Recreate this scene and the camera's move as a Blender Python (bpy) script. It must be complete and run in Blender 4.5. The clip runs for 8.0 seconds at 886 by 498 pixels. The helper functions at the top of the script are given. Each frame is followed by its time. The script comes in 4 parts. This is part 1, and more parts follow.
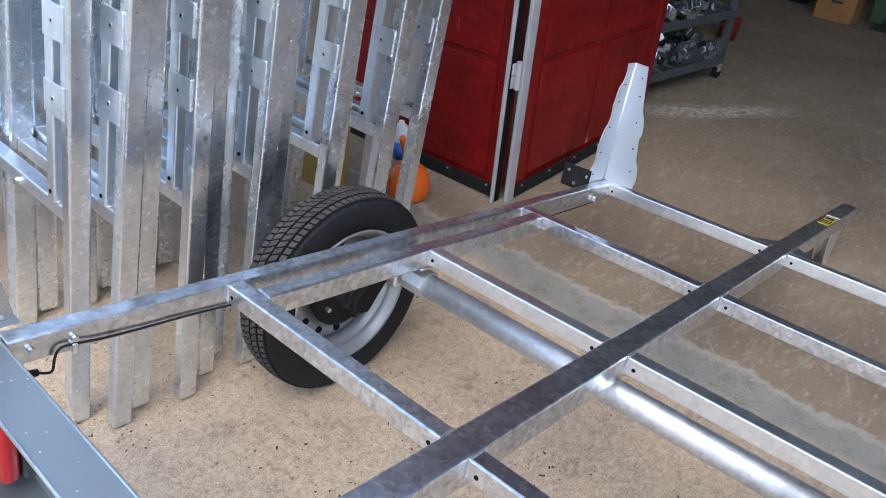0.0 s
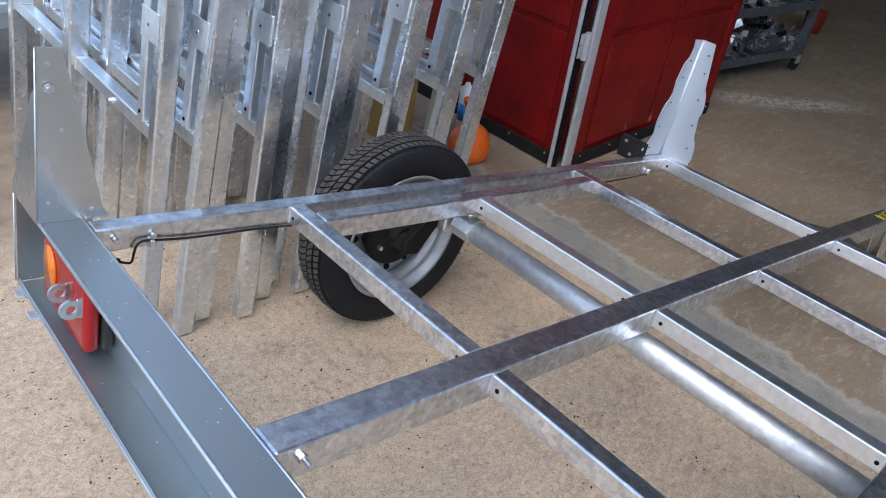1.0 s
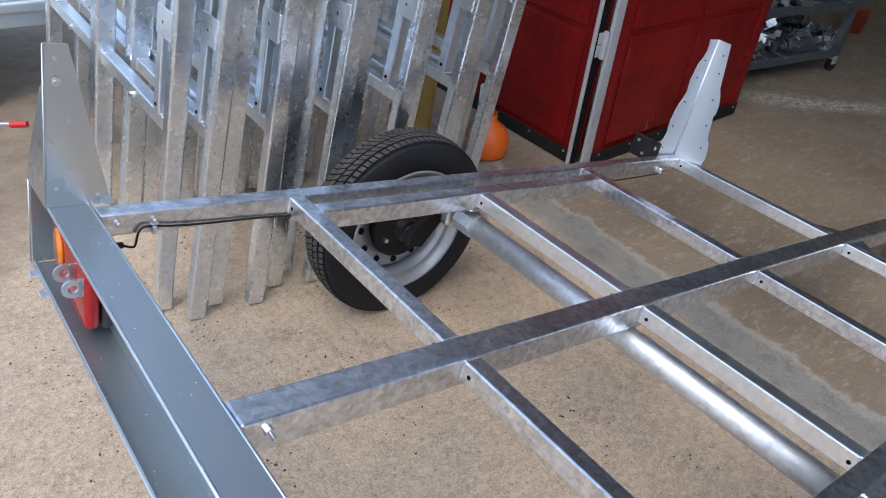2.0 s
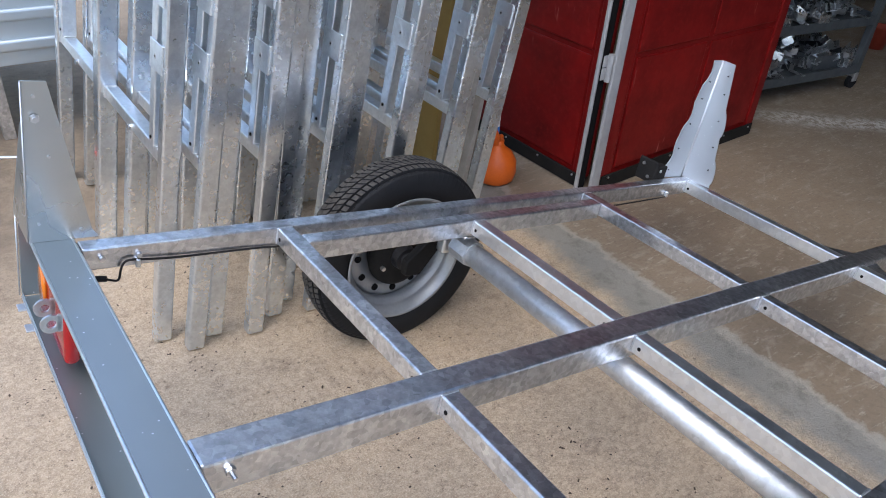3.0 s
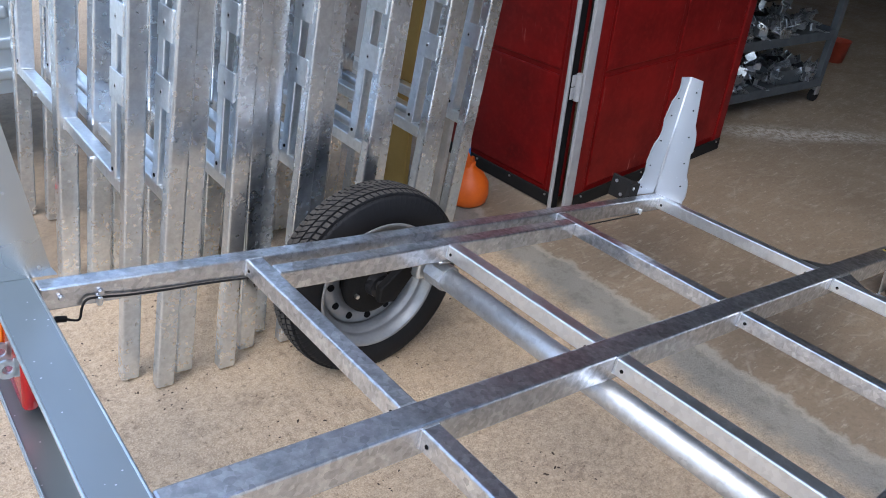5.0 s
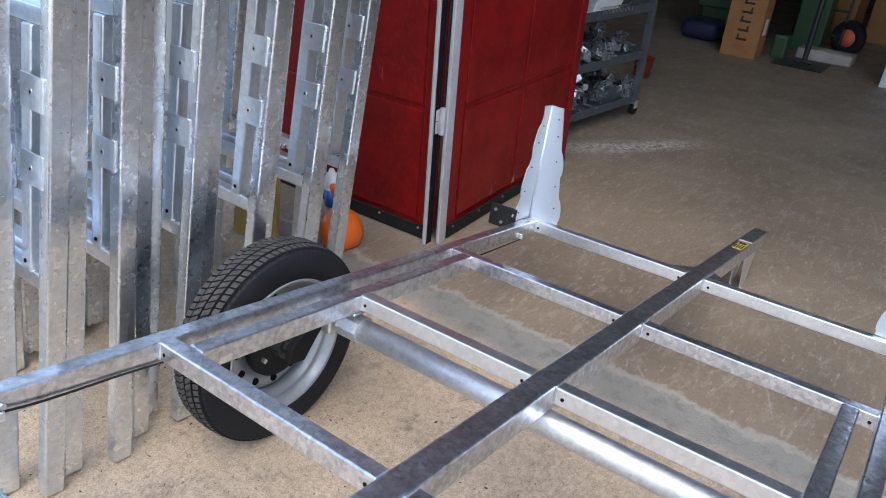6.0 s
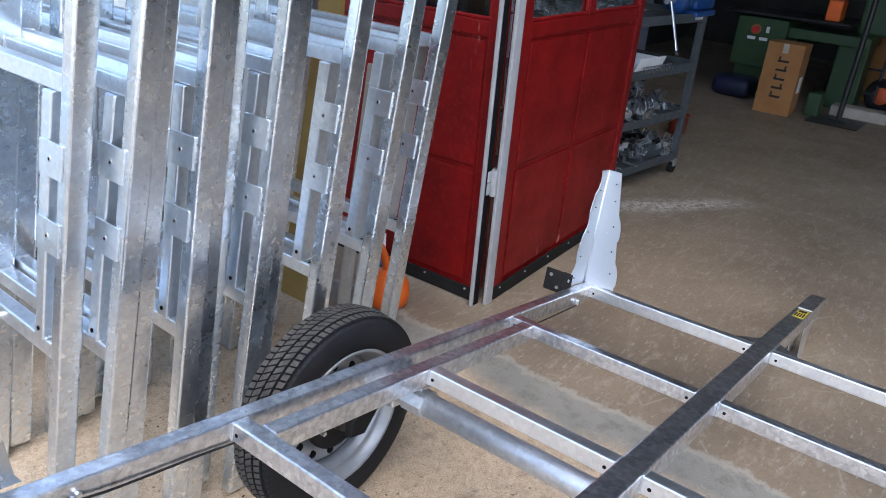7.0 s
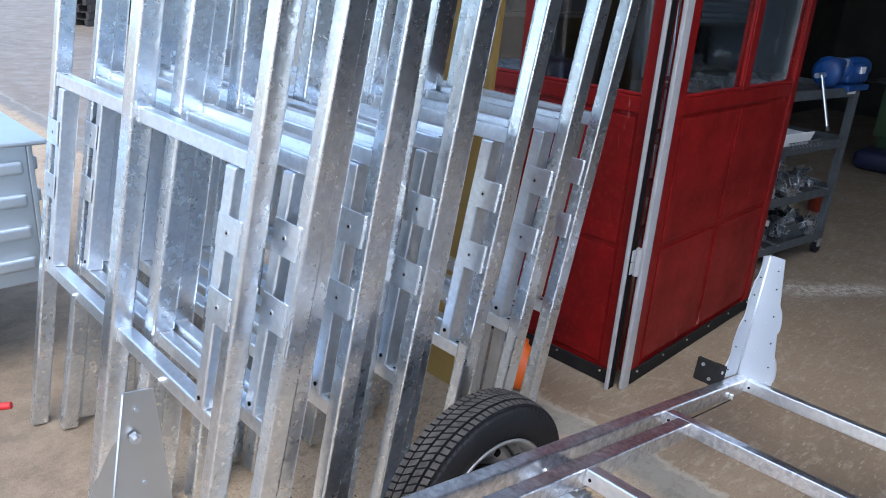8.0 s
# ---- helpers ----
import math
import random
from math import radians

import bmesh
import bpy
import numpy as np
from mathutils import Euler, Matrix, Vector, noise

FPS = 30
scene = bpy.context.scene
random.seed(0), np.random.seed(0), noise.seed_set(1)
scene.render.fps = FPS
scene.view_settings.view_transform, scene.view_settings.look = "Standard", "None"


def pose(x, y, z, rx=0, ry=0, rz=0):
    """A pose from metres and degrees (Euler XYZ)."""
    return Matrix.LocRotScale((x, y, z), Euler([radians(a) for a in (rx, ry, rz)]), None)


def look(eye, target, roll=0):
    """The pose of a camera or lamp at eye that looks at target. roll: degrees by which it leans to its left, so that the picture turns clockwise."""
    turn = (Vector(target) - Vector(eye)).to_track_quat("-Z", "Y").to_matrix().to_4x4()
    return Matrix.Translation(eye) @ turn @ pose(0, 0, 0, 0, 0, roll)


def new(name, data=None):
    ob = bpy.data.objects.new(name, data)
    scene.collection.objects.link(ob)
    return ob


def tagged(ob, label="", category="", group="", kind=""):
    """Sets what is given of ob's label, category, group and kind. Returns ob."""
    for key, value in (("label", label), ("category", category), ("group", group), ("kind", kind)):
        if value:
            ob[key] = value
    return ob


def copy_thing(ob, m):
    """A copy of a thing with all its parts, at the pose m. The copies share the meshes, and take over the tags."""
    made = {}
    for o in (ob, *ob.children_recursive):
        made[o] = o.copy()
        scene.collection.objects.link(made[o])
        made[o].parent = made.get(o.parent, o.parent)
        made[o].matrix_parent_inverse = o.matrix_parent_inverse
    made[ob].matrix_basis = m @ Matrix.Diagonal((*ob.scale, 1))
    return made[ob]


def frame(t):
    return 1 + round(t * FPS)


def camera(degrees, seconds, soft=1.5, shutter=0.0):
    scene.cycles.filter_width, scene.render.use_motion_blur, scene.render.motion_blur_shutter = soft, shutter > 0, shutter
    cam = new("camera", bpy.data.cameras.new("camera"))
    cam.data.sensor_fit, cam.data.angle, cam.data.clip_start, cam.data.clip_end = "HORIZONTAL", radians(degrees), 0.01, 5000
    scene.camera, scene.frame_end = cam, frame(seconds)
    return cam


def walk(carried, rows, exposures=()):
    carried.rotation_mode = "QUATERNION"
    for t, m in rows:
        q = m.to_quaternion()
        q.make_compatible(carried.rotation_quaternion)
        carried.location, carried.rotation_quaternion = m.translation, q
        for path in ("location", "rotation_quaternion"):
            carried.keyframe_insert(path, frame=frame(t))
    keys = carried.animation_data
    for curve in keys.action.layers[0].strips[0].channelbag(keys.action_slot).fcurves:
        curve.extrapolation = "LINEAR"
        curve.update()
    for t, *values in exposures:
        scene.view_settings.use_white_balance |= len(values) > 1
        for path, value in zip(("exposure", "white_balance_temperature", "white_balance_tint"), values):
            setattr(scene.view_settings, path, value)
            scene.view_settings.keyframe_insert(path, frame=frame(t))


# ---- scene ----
cam = camera(62.1, 8.0, soft=1.0)
EXPOSURES = [(0.0, 1.5, 6100, 10), (1.0, 1.27, 6150, 10), (1.5, 1.24, 6200, 10), (3.5, 1.33, 6200, 10), (5.5, 1.46, 6150, 10), (6.5, 1.7, 6100, 10), (8.0, 1.57, 6000, 10)]
PATH = [
    (0, (-1.094, -1.005, 1.482), (0.21, 0.082, 0.425), 5.3),
    (0.5, (-1.122, -1.04, 1.474), (0.099, 0.12, 0.396), 7.1),
    (1, (-1.166, -1.119, 1.47), (0.006, 0.052, 0.349), 7.9),
    (1.5, (-1.151, -1.183, 1.486), (-0.028, 0.015, 0.345), 7.9),
    (3, (-1.018, -1.258, 1.508), (0.015, 0.059, 0.413), 4.7),
    (3.5, (-1.001, -1.256, 1.51), (0.034, 0.074, 0.433), 4.4),
    (4, (-0.996, -1.245, 1.501), (0.048, 0.083, 0.431), 4.3),
    (5.5, (-0.998, -1.19, 1.494), (0.242, 0.022, 0.497), 3.8),
    (6, (-1.111, -1.053, 1.516), (0.334, -0.047, 0.567), 4.6),
    (6.5, (-1.161, -0.957, 1.529), (0.33, 0.022, 0.625), 5.5),
    (7, (-1.137, -0.898, 1.54), (0.321, 0.182, 0.7), 4.7),
    (7.5, (-1.124, -0.84, 1.544), (0.192, 0.431, 0.735), 3.3),
    (8, (-1.168, -0.736, 1.551), (0.145, 0.597, 0.845), 3.9),
]
walk(cam, [(t, look(eye, target, roll)) for t, eye, target, roll in PATH], EXPOSURES)

# ---- world and light: a bright overcast day outside the workshop door ----
world = bpy.data.worlds.new("world")
world.use_nodes = True
scene.world = world
sky = world.node_tree.nodes.new("ShaderNodeTexSky")
sky.sky_type, sky.sun_disc = "NISHITA", False
sky.sun_elevation, sky.sun_rotation = radians(60), radians(235)
sky.air_density, sky.dust_density, sky.ozone_density = 1.0, 2.0, 1.6
world.node_tree.links.new(sky.outputs[0], world.node_tree.nodes["Background"].inputs[0])
world.node_tree.nodes["Background"].inputs[1].default_value = 0.15
sun = new("sun", bpy.data.lights.new("sun", "SUN"))
sun.data.energy, sun.data.angle, sun.data.color = 0.5, radians(50), (1.0, 0.98, 0.95)
sun.matrix_world = look((-4, -2.8, 8.4), (0, 0, 0))


# ---- materials ----
class Nodes:
    """A node material under construction: short calls for the nodes that every surface uses."""

    def __init__(self, name):
        self.mat = bpy.data.materials.new(name)
        self.mat.use_nodes = True
        self.tree = self.mat.node_tree
        self.bsdf = self.tree.nodes["Principled BSDF"]
        self.coord = self.add("ShaderNodeTexCoord")

    def add(self, kind):
        return self.tree.nodes.new(kind)

    def link(self, a, b):
        self.tree.links.new(a, b)

    def mapped(self, scale=(1, 1, 1), space="Object"):
        m = self.add("ShaderNodeMapping")
        m.inputs["Scale"].default_value = scale
        self.link(self.coord.outputs[space], m.inputs[0])
        return m.outputs[0]

    def noise(self, scale, detail=4.0, rough=0.6, vector=None):
        n = self.add("ShaderNodeTexNoise")
        n.inputs["Scale"].default_value, n.inputs["Detail"].default_value, n.inputs["Roughness"].default_value = scale, detail, rough
        self.link(vector or self.coord.outputs["Object"], n.inputs["Vector"])
        return n.outputs["Fac"]

    def voronoi(self, scale, feature="F1", out="Distance", vector=None):
        n = self.add("ShaderNodeTexVoronoi")
        n.feature = feature
        n.inputs["Scale"].default_value = scale
        self.link(vector or self.coord.outputs["Object"], n.inputs["Vector"])
        return n.outputs[out]

    def ramp(self, fac, stops):
        n = self.add("ShaderNodeValToRGB")
        while len(n.color_ramp.elements) < len(stops):
            n.color_ramp.elements.new(0.5)
        for e, (at, c) in zip(n.color_ramp.elements, stops):
            e.position = at
            e.color = (*c, 1) if isinstance(c, tuple) else (c, c, c, 1)
        self.link(fac, n.inputs[0])
        return n.outputs[0]

    def mix(self, fac, a, b, blend="MIX"):
        n = self.add("ShaderNodeMix")
        n.data_type, n.blend_type = "RGBA", blend
        for socket, v in ((n.inputs[0], fac), (n.inputs[6], a), (n.inputs[7], b)):
            if isinstance(v, (int, float)):
                socket.default_value = v
            elif isinstance(v, tuple):
                socket.default_value = (*v, 1)
            else:
                self.link(v, socket)
        return n.outputs[2]

    def math(self, op, a, b=0.0):
        n = self.add("ShaderNodeMath")
        n.operation = op
        for socket, v in zip(n.inputs, (a, b)):
            if isinstance(v, (int, float)):
                socket.default_value = v
            else:
                self.link(v, socket)
        return n.outputs[0]

    def bump(self, height, strength=0.3, distance=0.002):
        n = self.add("ShaderNodeBump")
        n.inputs["Strength"].default_value, n.inputs["Distance"].default_value = strength, distance
        self.link(height, n.inputs["Height"])
        self.link(n.outputs[0], self.bsdf.inputs["Normal"])

    def done(self, color=None, rough=None, metal=None):
        for key, v in (("Base Color", color), ("Roughness", rough), ("Metallic", metal)):
            if v is None:
                continue
            if isinstance(v, (int, float)):
                self.bsdf.inputs[key].default_value = v
            elif isinstance(v, tuple):
                self.bsdf.inputs[key].default_value = (*v, 1)
            else:
                self.link(v, self.bsdf.inputs[key])
        return self.mat


def galvanised(name, base, dark, blotch=0.5, rough=(0.26, 0.46), crystal=0.4, tilt=0.2, gloss=0.2, dull=0.03):
    """Hot-dip zinc: crystal spangle, cloudy blotches, a few dull stains and whitish dots."""
    n = Nodes(name)
    info = n.add("ShaderNodeObjectInfo")
    shift = n.add("ShaderNodeVectorMath")
    shift.operation = "ADD"
    n.link(n.coord.outputs["Object"], shift.inputs[0])
    mul = n.add("ShaderNodeVectorMath")
    mul.operation = "SCALE"
    mul.inputs[0].default_value = (13.0, 7.0, 5.0)
    n.link(info.outputs["Random"], mul.inputs["Scale"])
    n.link(mul.outputs[0], shift.inputs[1])
    v = shift.outputs[0]
    spangle = n.voronoi(85, "F1", "Color", v)
    cloud = n.noise(9, 5, 0.65, v)
    fine = n.noise(55, 3, 0.6, v)
    tone = n.ramp(cloud, [(0.36, 0.0), (0.62, 1.0)])
    sp = n.ramp(n.math("ADD", n.math("MULTIPLY", spangle, 0.6), n.math("MULTIPLY", fine, 0.4)), [(0.25, 0.0), (0.75, 1.0)])
    mid = tuple(a * 0.75 + b * 0.25 for a, b in zip(base, dark))
    c = n.mix(n.math("MULTIPLY", tone, blotch), base, dark)
    c = n.mix(n.math("MULTIPLY", sp, crystal), c, tuple(0.42 * q for q in mid))
    dots = n.ramp(n.voronoi(38, "F1", "Distance", v), [(0.05, 1.0), (0.09, 0.0)])
    keep = n.ramp(n.noise(6, 2, 0.5, v), [(0.52, 0.0), (0.6, 1.0)])
    c = n.mix(n.math("MULTIPLY", n.math("MULTIPLY", dots, keep), 0.5), c, (0.75, 0.78, 0.8))
    r = n.ramp(n.math("ADD", n.math("MULTIPLY", cloud, 0.6), n.math("MULTIPLY", spangle, 0.4)), [(0.2, rough[0]), (0.8, rough[1])])
    n.bump(n.math("ADD", n.math("ADD", n.math("MULTIPLY", fine, 0.5), cloud), n.math("MULTIPLY", spangle, 0.5 * crystal)), 0.24, 0.002)
    # each zinc crystal lies at its own small tilt
    warp = n.add("ShaderNodeVectorMath")
    warp.operation = "MULTIPLY_ADD"
    tex = n.add("ShaderNodeTexNoise")
    tex.inputs["Scale"].default_value = 30.0
    n.link(v, tex.inputs["Vector"])
    n.link(tex.outputs["Color"], warp.inputs[0])
    warp.inputs[1].default_value = (0.02, 0.02, 0.02)
    n.link(v, warp.inputs[2])
    cell = n.voronoi(95, "F1", "Color", warp.outputs[0])
    centre = n.add("ShaderNodeVectorMath")
    centre.operation = "SUBTRACT"
    n.link(cell, centre.inputs[0])
    centre.inputs[1].default_value = (0.5, 0.5, 0.5)
    scale = n.add("ShaderNodeVectorMath")
    scale.operation = "SCALE"
    n.link(centre.outputs[0], scale.inputs[0])
    n.link(n.math("MULTIPLY", n.ramp(n.noise(14, 4, 0.7, v), [(0.38, 0.1), (0.62, 1.0)]), tilt), scale.inputs["Scale"])
    total = n.add("ShaderNodeVectorMath")
    total.operation = "ADD"
    old = n.bsdf.inputs["Normal"].links[0].from_socket
    n.link(old, total.inputs[0])
    n.link(scale.outputs[0], total.inputs[1])
    unit = n.add("ShaderNodeVectorMath")
    unit.operation = "NORMALIZE"
    n.link(total.outputs[0], unit.inputs[0])
    n.link(unit.outputs[0], n.bsdf.inputs["Normal"])
    # a glossy skin over the duller one
    skin = n.add("ShaderNodeBsdfPrincipled")
    skin.inputs["Metallic"].default_value = 1.0
    skin.inputs["Roughness"].default_value = gloss
    n.link(c, skin.inputs["Base Color"])
    n.link(unit.outputs[0], skin.inputs["Normal"])
    both = n.add("ShaderNodeMixShader")
    patina = n.noise(42, 6, 0.72, v)
    n.link(n.ramp(patina, [(0.42, 0.6 + dull), (0.62, 0.6 - dull)]), both.inputs[0])
    n.link(n.bsdf.outputs[0], both.inputs[1])
    n.link(skin.outputs[0], both.inputs[2])
    n.link(both.outputs[0], n.tree.nodes["Material Output"].inputs["Surface"])
    return n.done(c, r, n.ramp(patina, [(0.4, 0.9 + dull), (0.64, 0.9 - dull)]))


ZINC = galvanised("galvanised_steel", (0.92, 0.95, 0.99), (0.58, 0.62, 0.68), 0.4, (0.32, 0.38), 0.55, 0.14, 0.22, 0.05)
ZINC_FRAME = galvanised("galvanised_frame_steel", (0.85, 0.91, 0.96), (0.66, 0.72, 0.78), 0.42, (0.25, 0.32), 0.18, 0.07, 0.18, 0.03)
AXLE = galvanised("galvanised_axle_tube", (0.76, 0.79, 0.82), (0.54, 0.57, 0.61), 0.5, (0.55, 0.62), 0.3, 0.14, 0.5, 0.1)
ZINC_NEW = galvanised("galvanised_steel_bright", (0.92, 0.96, 0.99), (0.76, 0.81, 0.86), 0.45, (0.35, 0.42), 0.2, 0.1, 0.28, 0.06)


def sheet_zinc(name, base, rough, dots=0.8):
    n = Nodes(name)
    cloud = n.noise(3.5, 3, 0.5)
    c = n.mix(n.math("MULTIPLY", n.ramp(cloud, [(0.35, 0.0), (0.7, 1.0)]), 0.5), base, tuple(0.8 * v for v in base))
    # water drops, their glints put into the colour as white dots
    drop = n.ramp(n.voronoi(46, "F1", "Distance"), [(0.06, 1.0), (0.09, 0.0)])
    keep = n.ramp(n.noise(7, 2, 0.5), [(0.42, 0.0), (0.48, 1.0)])
    drop_glint = n.math("MULTIPLY", n.math("MULTIPLY", drop, keep), dots)
    c = n.mix(drop_glint, c, (0.95, 0.97, 1.0))
    n.bump(n.noise(120, 2, 0.5), 0.03, 0.001)
    return n.done(c, n.ramp(cloud, [(0.3, rough), (0.7, rough + 0.1)]), 0.85)


SHEET = sheet_zinc("sheet_zinc", (0.43, 0.48, 0.49), 0.3, 1.0)
SHEET_DRY = sheet_zinc("sheet_zinc_dry", (0.5, 0.52, 0.51), 0.26, 0.0)
SHEET_PALE = sheet_zinc("sheet_zinc_pale", (0.6, 0.63, 0.66), 0.42, 0.5)
SHEET_TUB = sheet_zinc("sheet_zinc_tub", (0.62, 0.68, 0.71), 0.38, 0.2)


def plain(name, c1, c2=None, rough=0.5, metal=0.0, scale=14.0, bump=0.15, grain=120.0, dist=0.001):
    """Paint, rubber, plastic, card: two close tones in clouds, with a fine grain."""
    n = Nodes(name)
    c2 = c2 or tuple(0.75 * v for v in c1)
    a, g = n.noise(scale, 5, 0.6), n.noise(grain, 3, 0.6)
    f = n.math("ADD", n.math("MULTIPLY", a, 0.7), n.math("MULTIPLY", g, 0.3))
    c = n.mix(n.ramp(f, [(0.35, 0.0), (0.68, 1.0)]), c1, c2)
    n.bump(n.math("ADD", a, g), bump, dist)
    return n.done(c, n.ramp(a, [(0.3, max(0.05, rough - 0.08)), (0.7, min(1, rough + 0.08))]), metal)


def red_paint():
    """Old red door paint: faded clouds, pale scuffs and scratches, dirt."""
    n = Nodes("red_door_paint")
    cloud, fine = n.noise(3.5, 6, 0.65), n.noise(40, 4, 0.6)
    c = n.mix(n.ramp(cloud, [(0.35, 0.0), (0.68, 1.0)]), (0.2, 0.006, 0.006), (0.105, 0.004, 0.004))
    c = n.mix(n.math("MULTIPLY", n.ramp(fine, [(0.5, 0.0), (0.72, 1.0)]), 0.4), c, (0.25, 0.018, 0.015))
    scr = n.noise(30, 3, 0.7, n.mapped((1.0, 1.0, 0.12)))
    here = n.ramp(n.noise(5, 3, 0.5), [(0.56, 0.0), (0.66, 1.0)])
    mark = n.math("MULTIPLY", n.ramp(scr, [(0.64, 0.0), (0.7, 1.0)]), here)
    c = n.mix(n.math("MULTIPLY", mark, 0.6), c, (0.5, 0.2, 0.17))
    n.bump(n.math("ADD", cloud, fine), 0.12, 0.002)
    n.bsdf.inputs["Specular IOR Level"].default_value = 0.2
    return n.done(c, n.ramp(cloud, [(0.3, 0.32), (0.7, 0.5)]), 0.0)


RED = red_paint()
RUBBER = plain("tyre_rubber", (0.011, 0.0113, 0.0125), (0.017, 0.017, 0.018), 0.65, 0, 20, 0.2)
RUBBER.node_tree.nodes["Principled BSDF"].inputs["Specular IOR Level"].default_value = 0.2
TREAD = plain("tyre_tread", (0.062, 0.055, 0.046), (0.024, 0.022, 0.02), 0.85, 0, 30, 0.4)
RIM = plain("rim_silver_paint", (0.36, 0.37, 0.38), (0.29, 0.3, 0.31), 0.42, 0.5, 16, 0.08)
BLACK = plain("black_coated_steel", (0.014, 0.014, 0.016), (0.026, 0.026, 0.028), 0.42)
CABLE = plain("black_cable_sheath", (0.012, 0.012, 0.012), (0.02, 0.02, 0.02), 0.45)
HOLE = plain("dark_hole", (0.008, 0.008, 0.009), (0.004, 0.004, 0.004), 0.9)
BOLT = plain("bright_zinc_bolt", (0.74, 0.75, 0.76), (0.5, 0.51, 0.52), 0.38, 0.95)
WELD = plain("weld_bead_zinc", (0.74, 0.76, 0.78), (0.5, 0.53, 0.56), 0.38, 0.9, 90, 0.5)
GREYBAR = plain("grey_door_post_paint", (0.36, 0.36, 0.36), (0.29, 0.29, 0.29), 0.5)
GREYSHELF = plain("grey_trolley_paint", (0.075, 0.085, 0.09), (0.05, 0.056, 0.06), 0.5, 0.1)
STRIP = plain("black_rubber_strip", (0.012, 0.012, 0.012), (0.022, 0.02, 0.018), 0.75)
for dull in (STRIP, HOLE, CABLE):
    dull.node_tree.nodes["Principled BSDF"].inputs["Specular IOR Level"].default_value = 0.12
CARD = plain("brown_cardboard", (0.33, 0.155, 0.05), (0.27, 0.125, 0.042), 0.85, 0, 8, 0.1)
INK = plain("black_print", (0.02, 0.018, 0.016), None, 0.8)
GREEN = plain("machine_green_paint", (0.03, 0.068, 0.026), (0.022, 0.05, 0.02), 0.45)
BLUE = plain("machine_blue_paint", (0.01, 0.06, 0.22), (0.006, 0.03, 0.12), 0.38)
DARKBLUE = plain("dark_blue_plastic", (0.012, 0.015, 0.045), None, 0.5)
ORANGE = plain("orange_plastic", (0.75, 0.14, 0.012), (0.62, 0.1, 0.01), 0.45, 0, 10, 0.1)
WHITE = plain("white_plastic", (0.75, 0.76, 0.76), (0.68, 0.69, 0.69), 0.45)
LABELBLUE = plain("blue_print", (0.04, 0.22, 0.62), None, 0.5)
YELLOW = plain("yellow_label", (0.62, 0.5, 0.03), (0.5, 0.4, 0.03), 0.5)
OCHRE = plain("ochre_board", (0.34, 0.22, 0.055), (0.27, 0.17, 0.045), 0.7, 0, 6, 0.15)
TIMBER = plain("weathered_timber", (0.46, 0.42, 0.36), (0.33, 0.29, 0.24), 0.85, 0, 9, 0.3, 60)
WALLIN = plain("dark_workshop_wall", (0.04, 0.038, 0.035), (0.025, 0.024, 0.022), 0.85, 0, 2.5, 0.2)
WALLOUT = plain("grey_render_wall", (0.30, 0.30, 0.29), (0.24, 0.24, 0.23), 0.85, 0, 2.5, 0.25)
REDTIP = plain("red_grip", (0.6, 0.02, 0.02), None, 0.4)
BRACKET = plain("bracket_zinc", (0.55, 0.56, 0.57), (0.36, 0.37, 0.38), 0.3, 0.9, 30)
PALLET = plain("dark_pallet_wood", (0.06, 0.055, 0.05), (0.03, 0.028, 0.026), 0.9)
BUCKET = plain("red_bucket_plastic", (0.3, 0.04, 0.018), None, 0.5)
HUBORANGE = plain("orange_wheel_hub", (0.9, 0.17, 0.07), None, 0.4)


def lens(name, color):
    n = Nodes(name)
    n.bsdf.inputs["Transmission Weight"].default_value = 0.1
    n.bsdf.inputs["Coat Weight"].default_value = 0.5
    n.bsdf.inputs["Specular IOR Level"].default_value = 0.3
    w = n.noise(60, 2, 0.5, n.mapped((1, 3, 0.3)))
    n.bump(w, 0.15, 0.001)
    return n.done(n.mix(w, color, tuple(0.55 * v for v in color)), 0.22)


REDLENS = lens("red_lamp_lens", (0.42, 0.006, 0.01))
AMBER = lens("amber_lamp_lens", (0.85, 0.22, 0.01))
glass = Nodes("window_glass")
glass.bsdf.inputs["Transmission Weight"].default_value = 1.0
glass.bsdf.inputs["IOR"].default_value = 1.45
GLASS = glass.done((0.86, 0.9, 0.9), glass.ramp(glass.noise(4, 3, 0.5), [(0.4, 0.02), (0.7, 0.07)]))


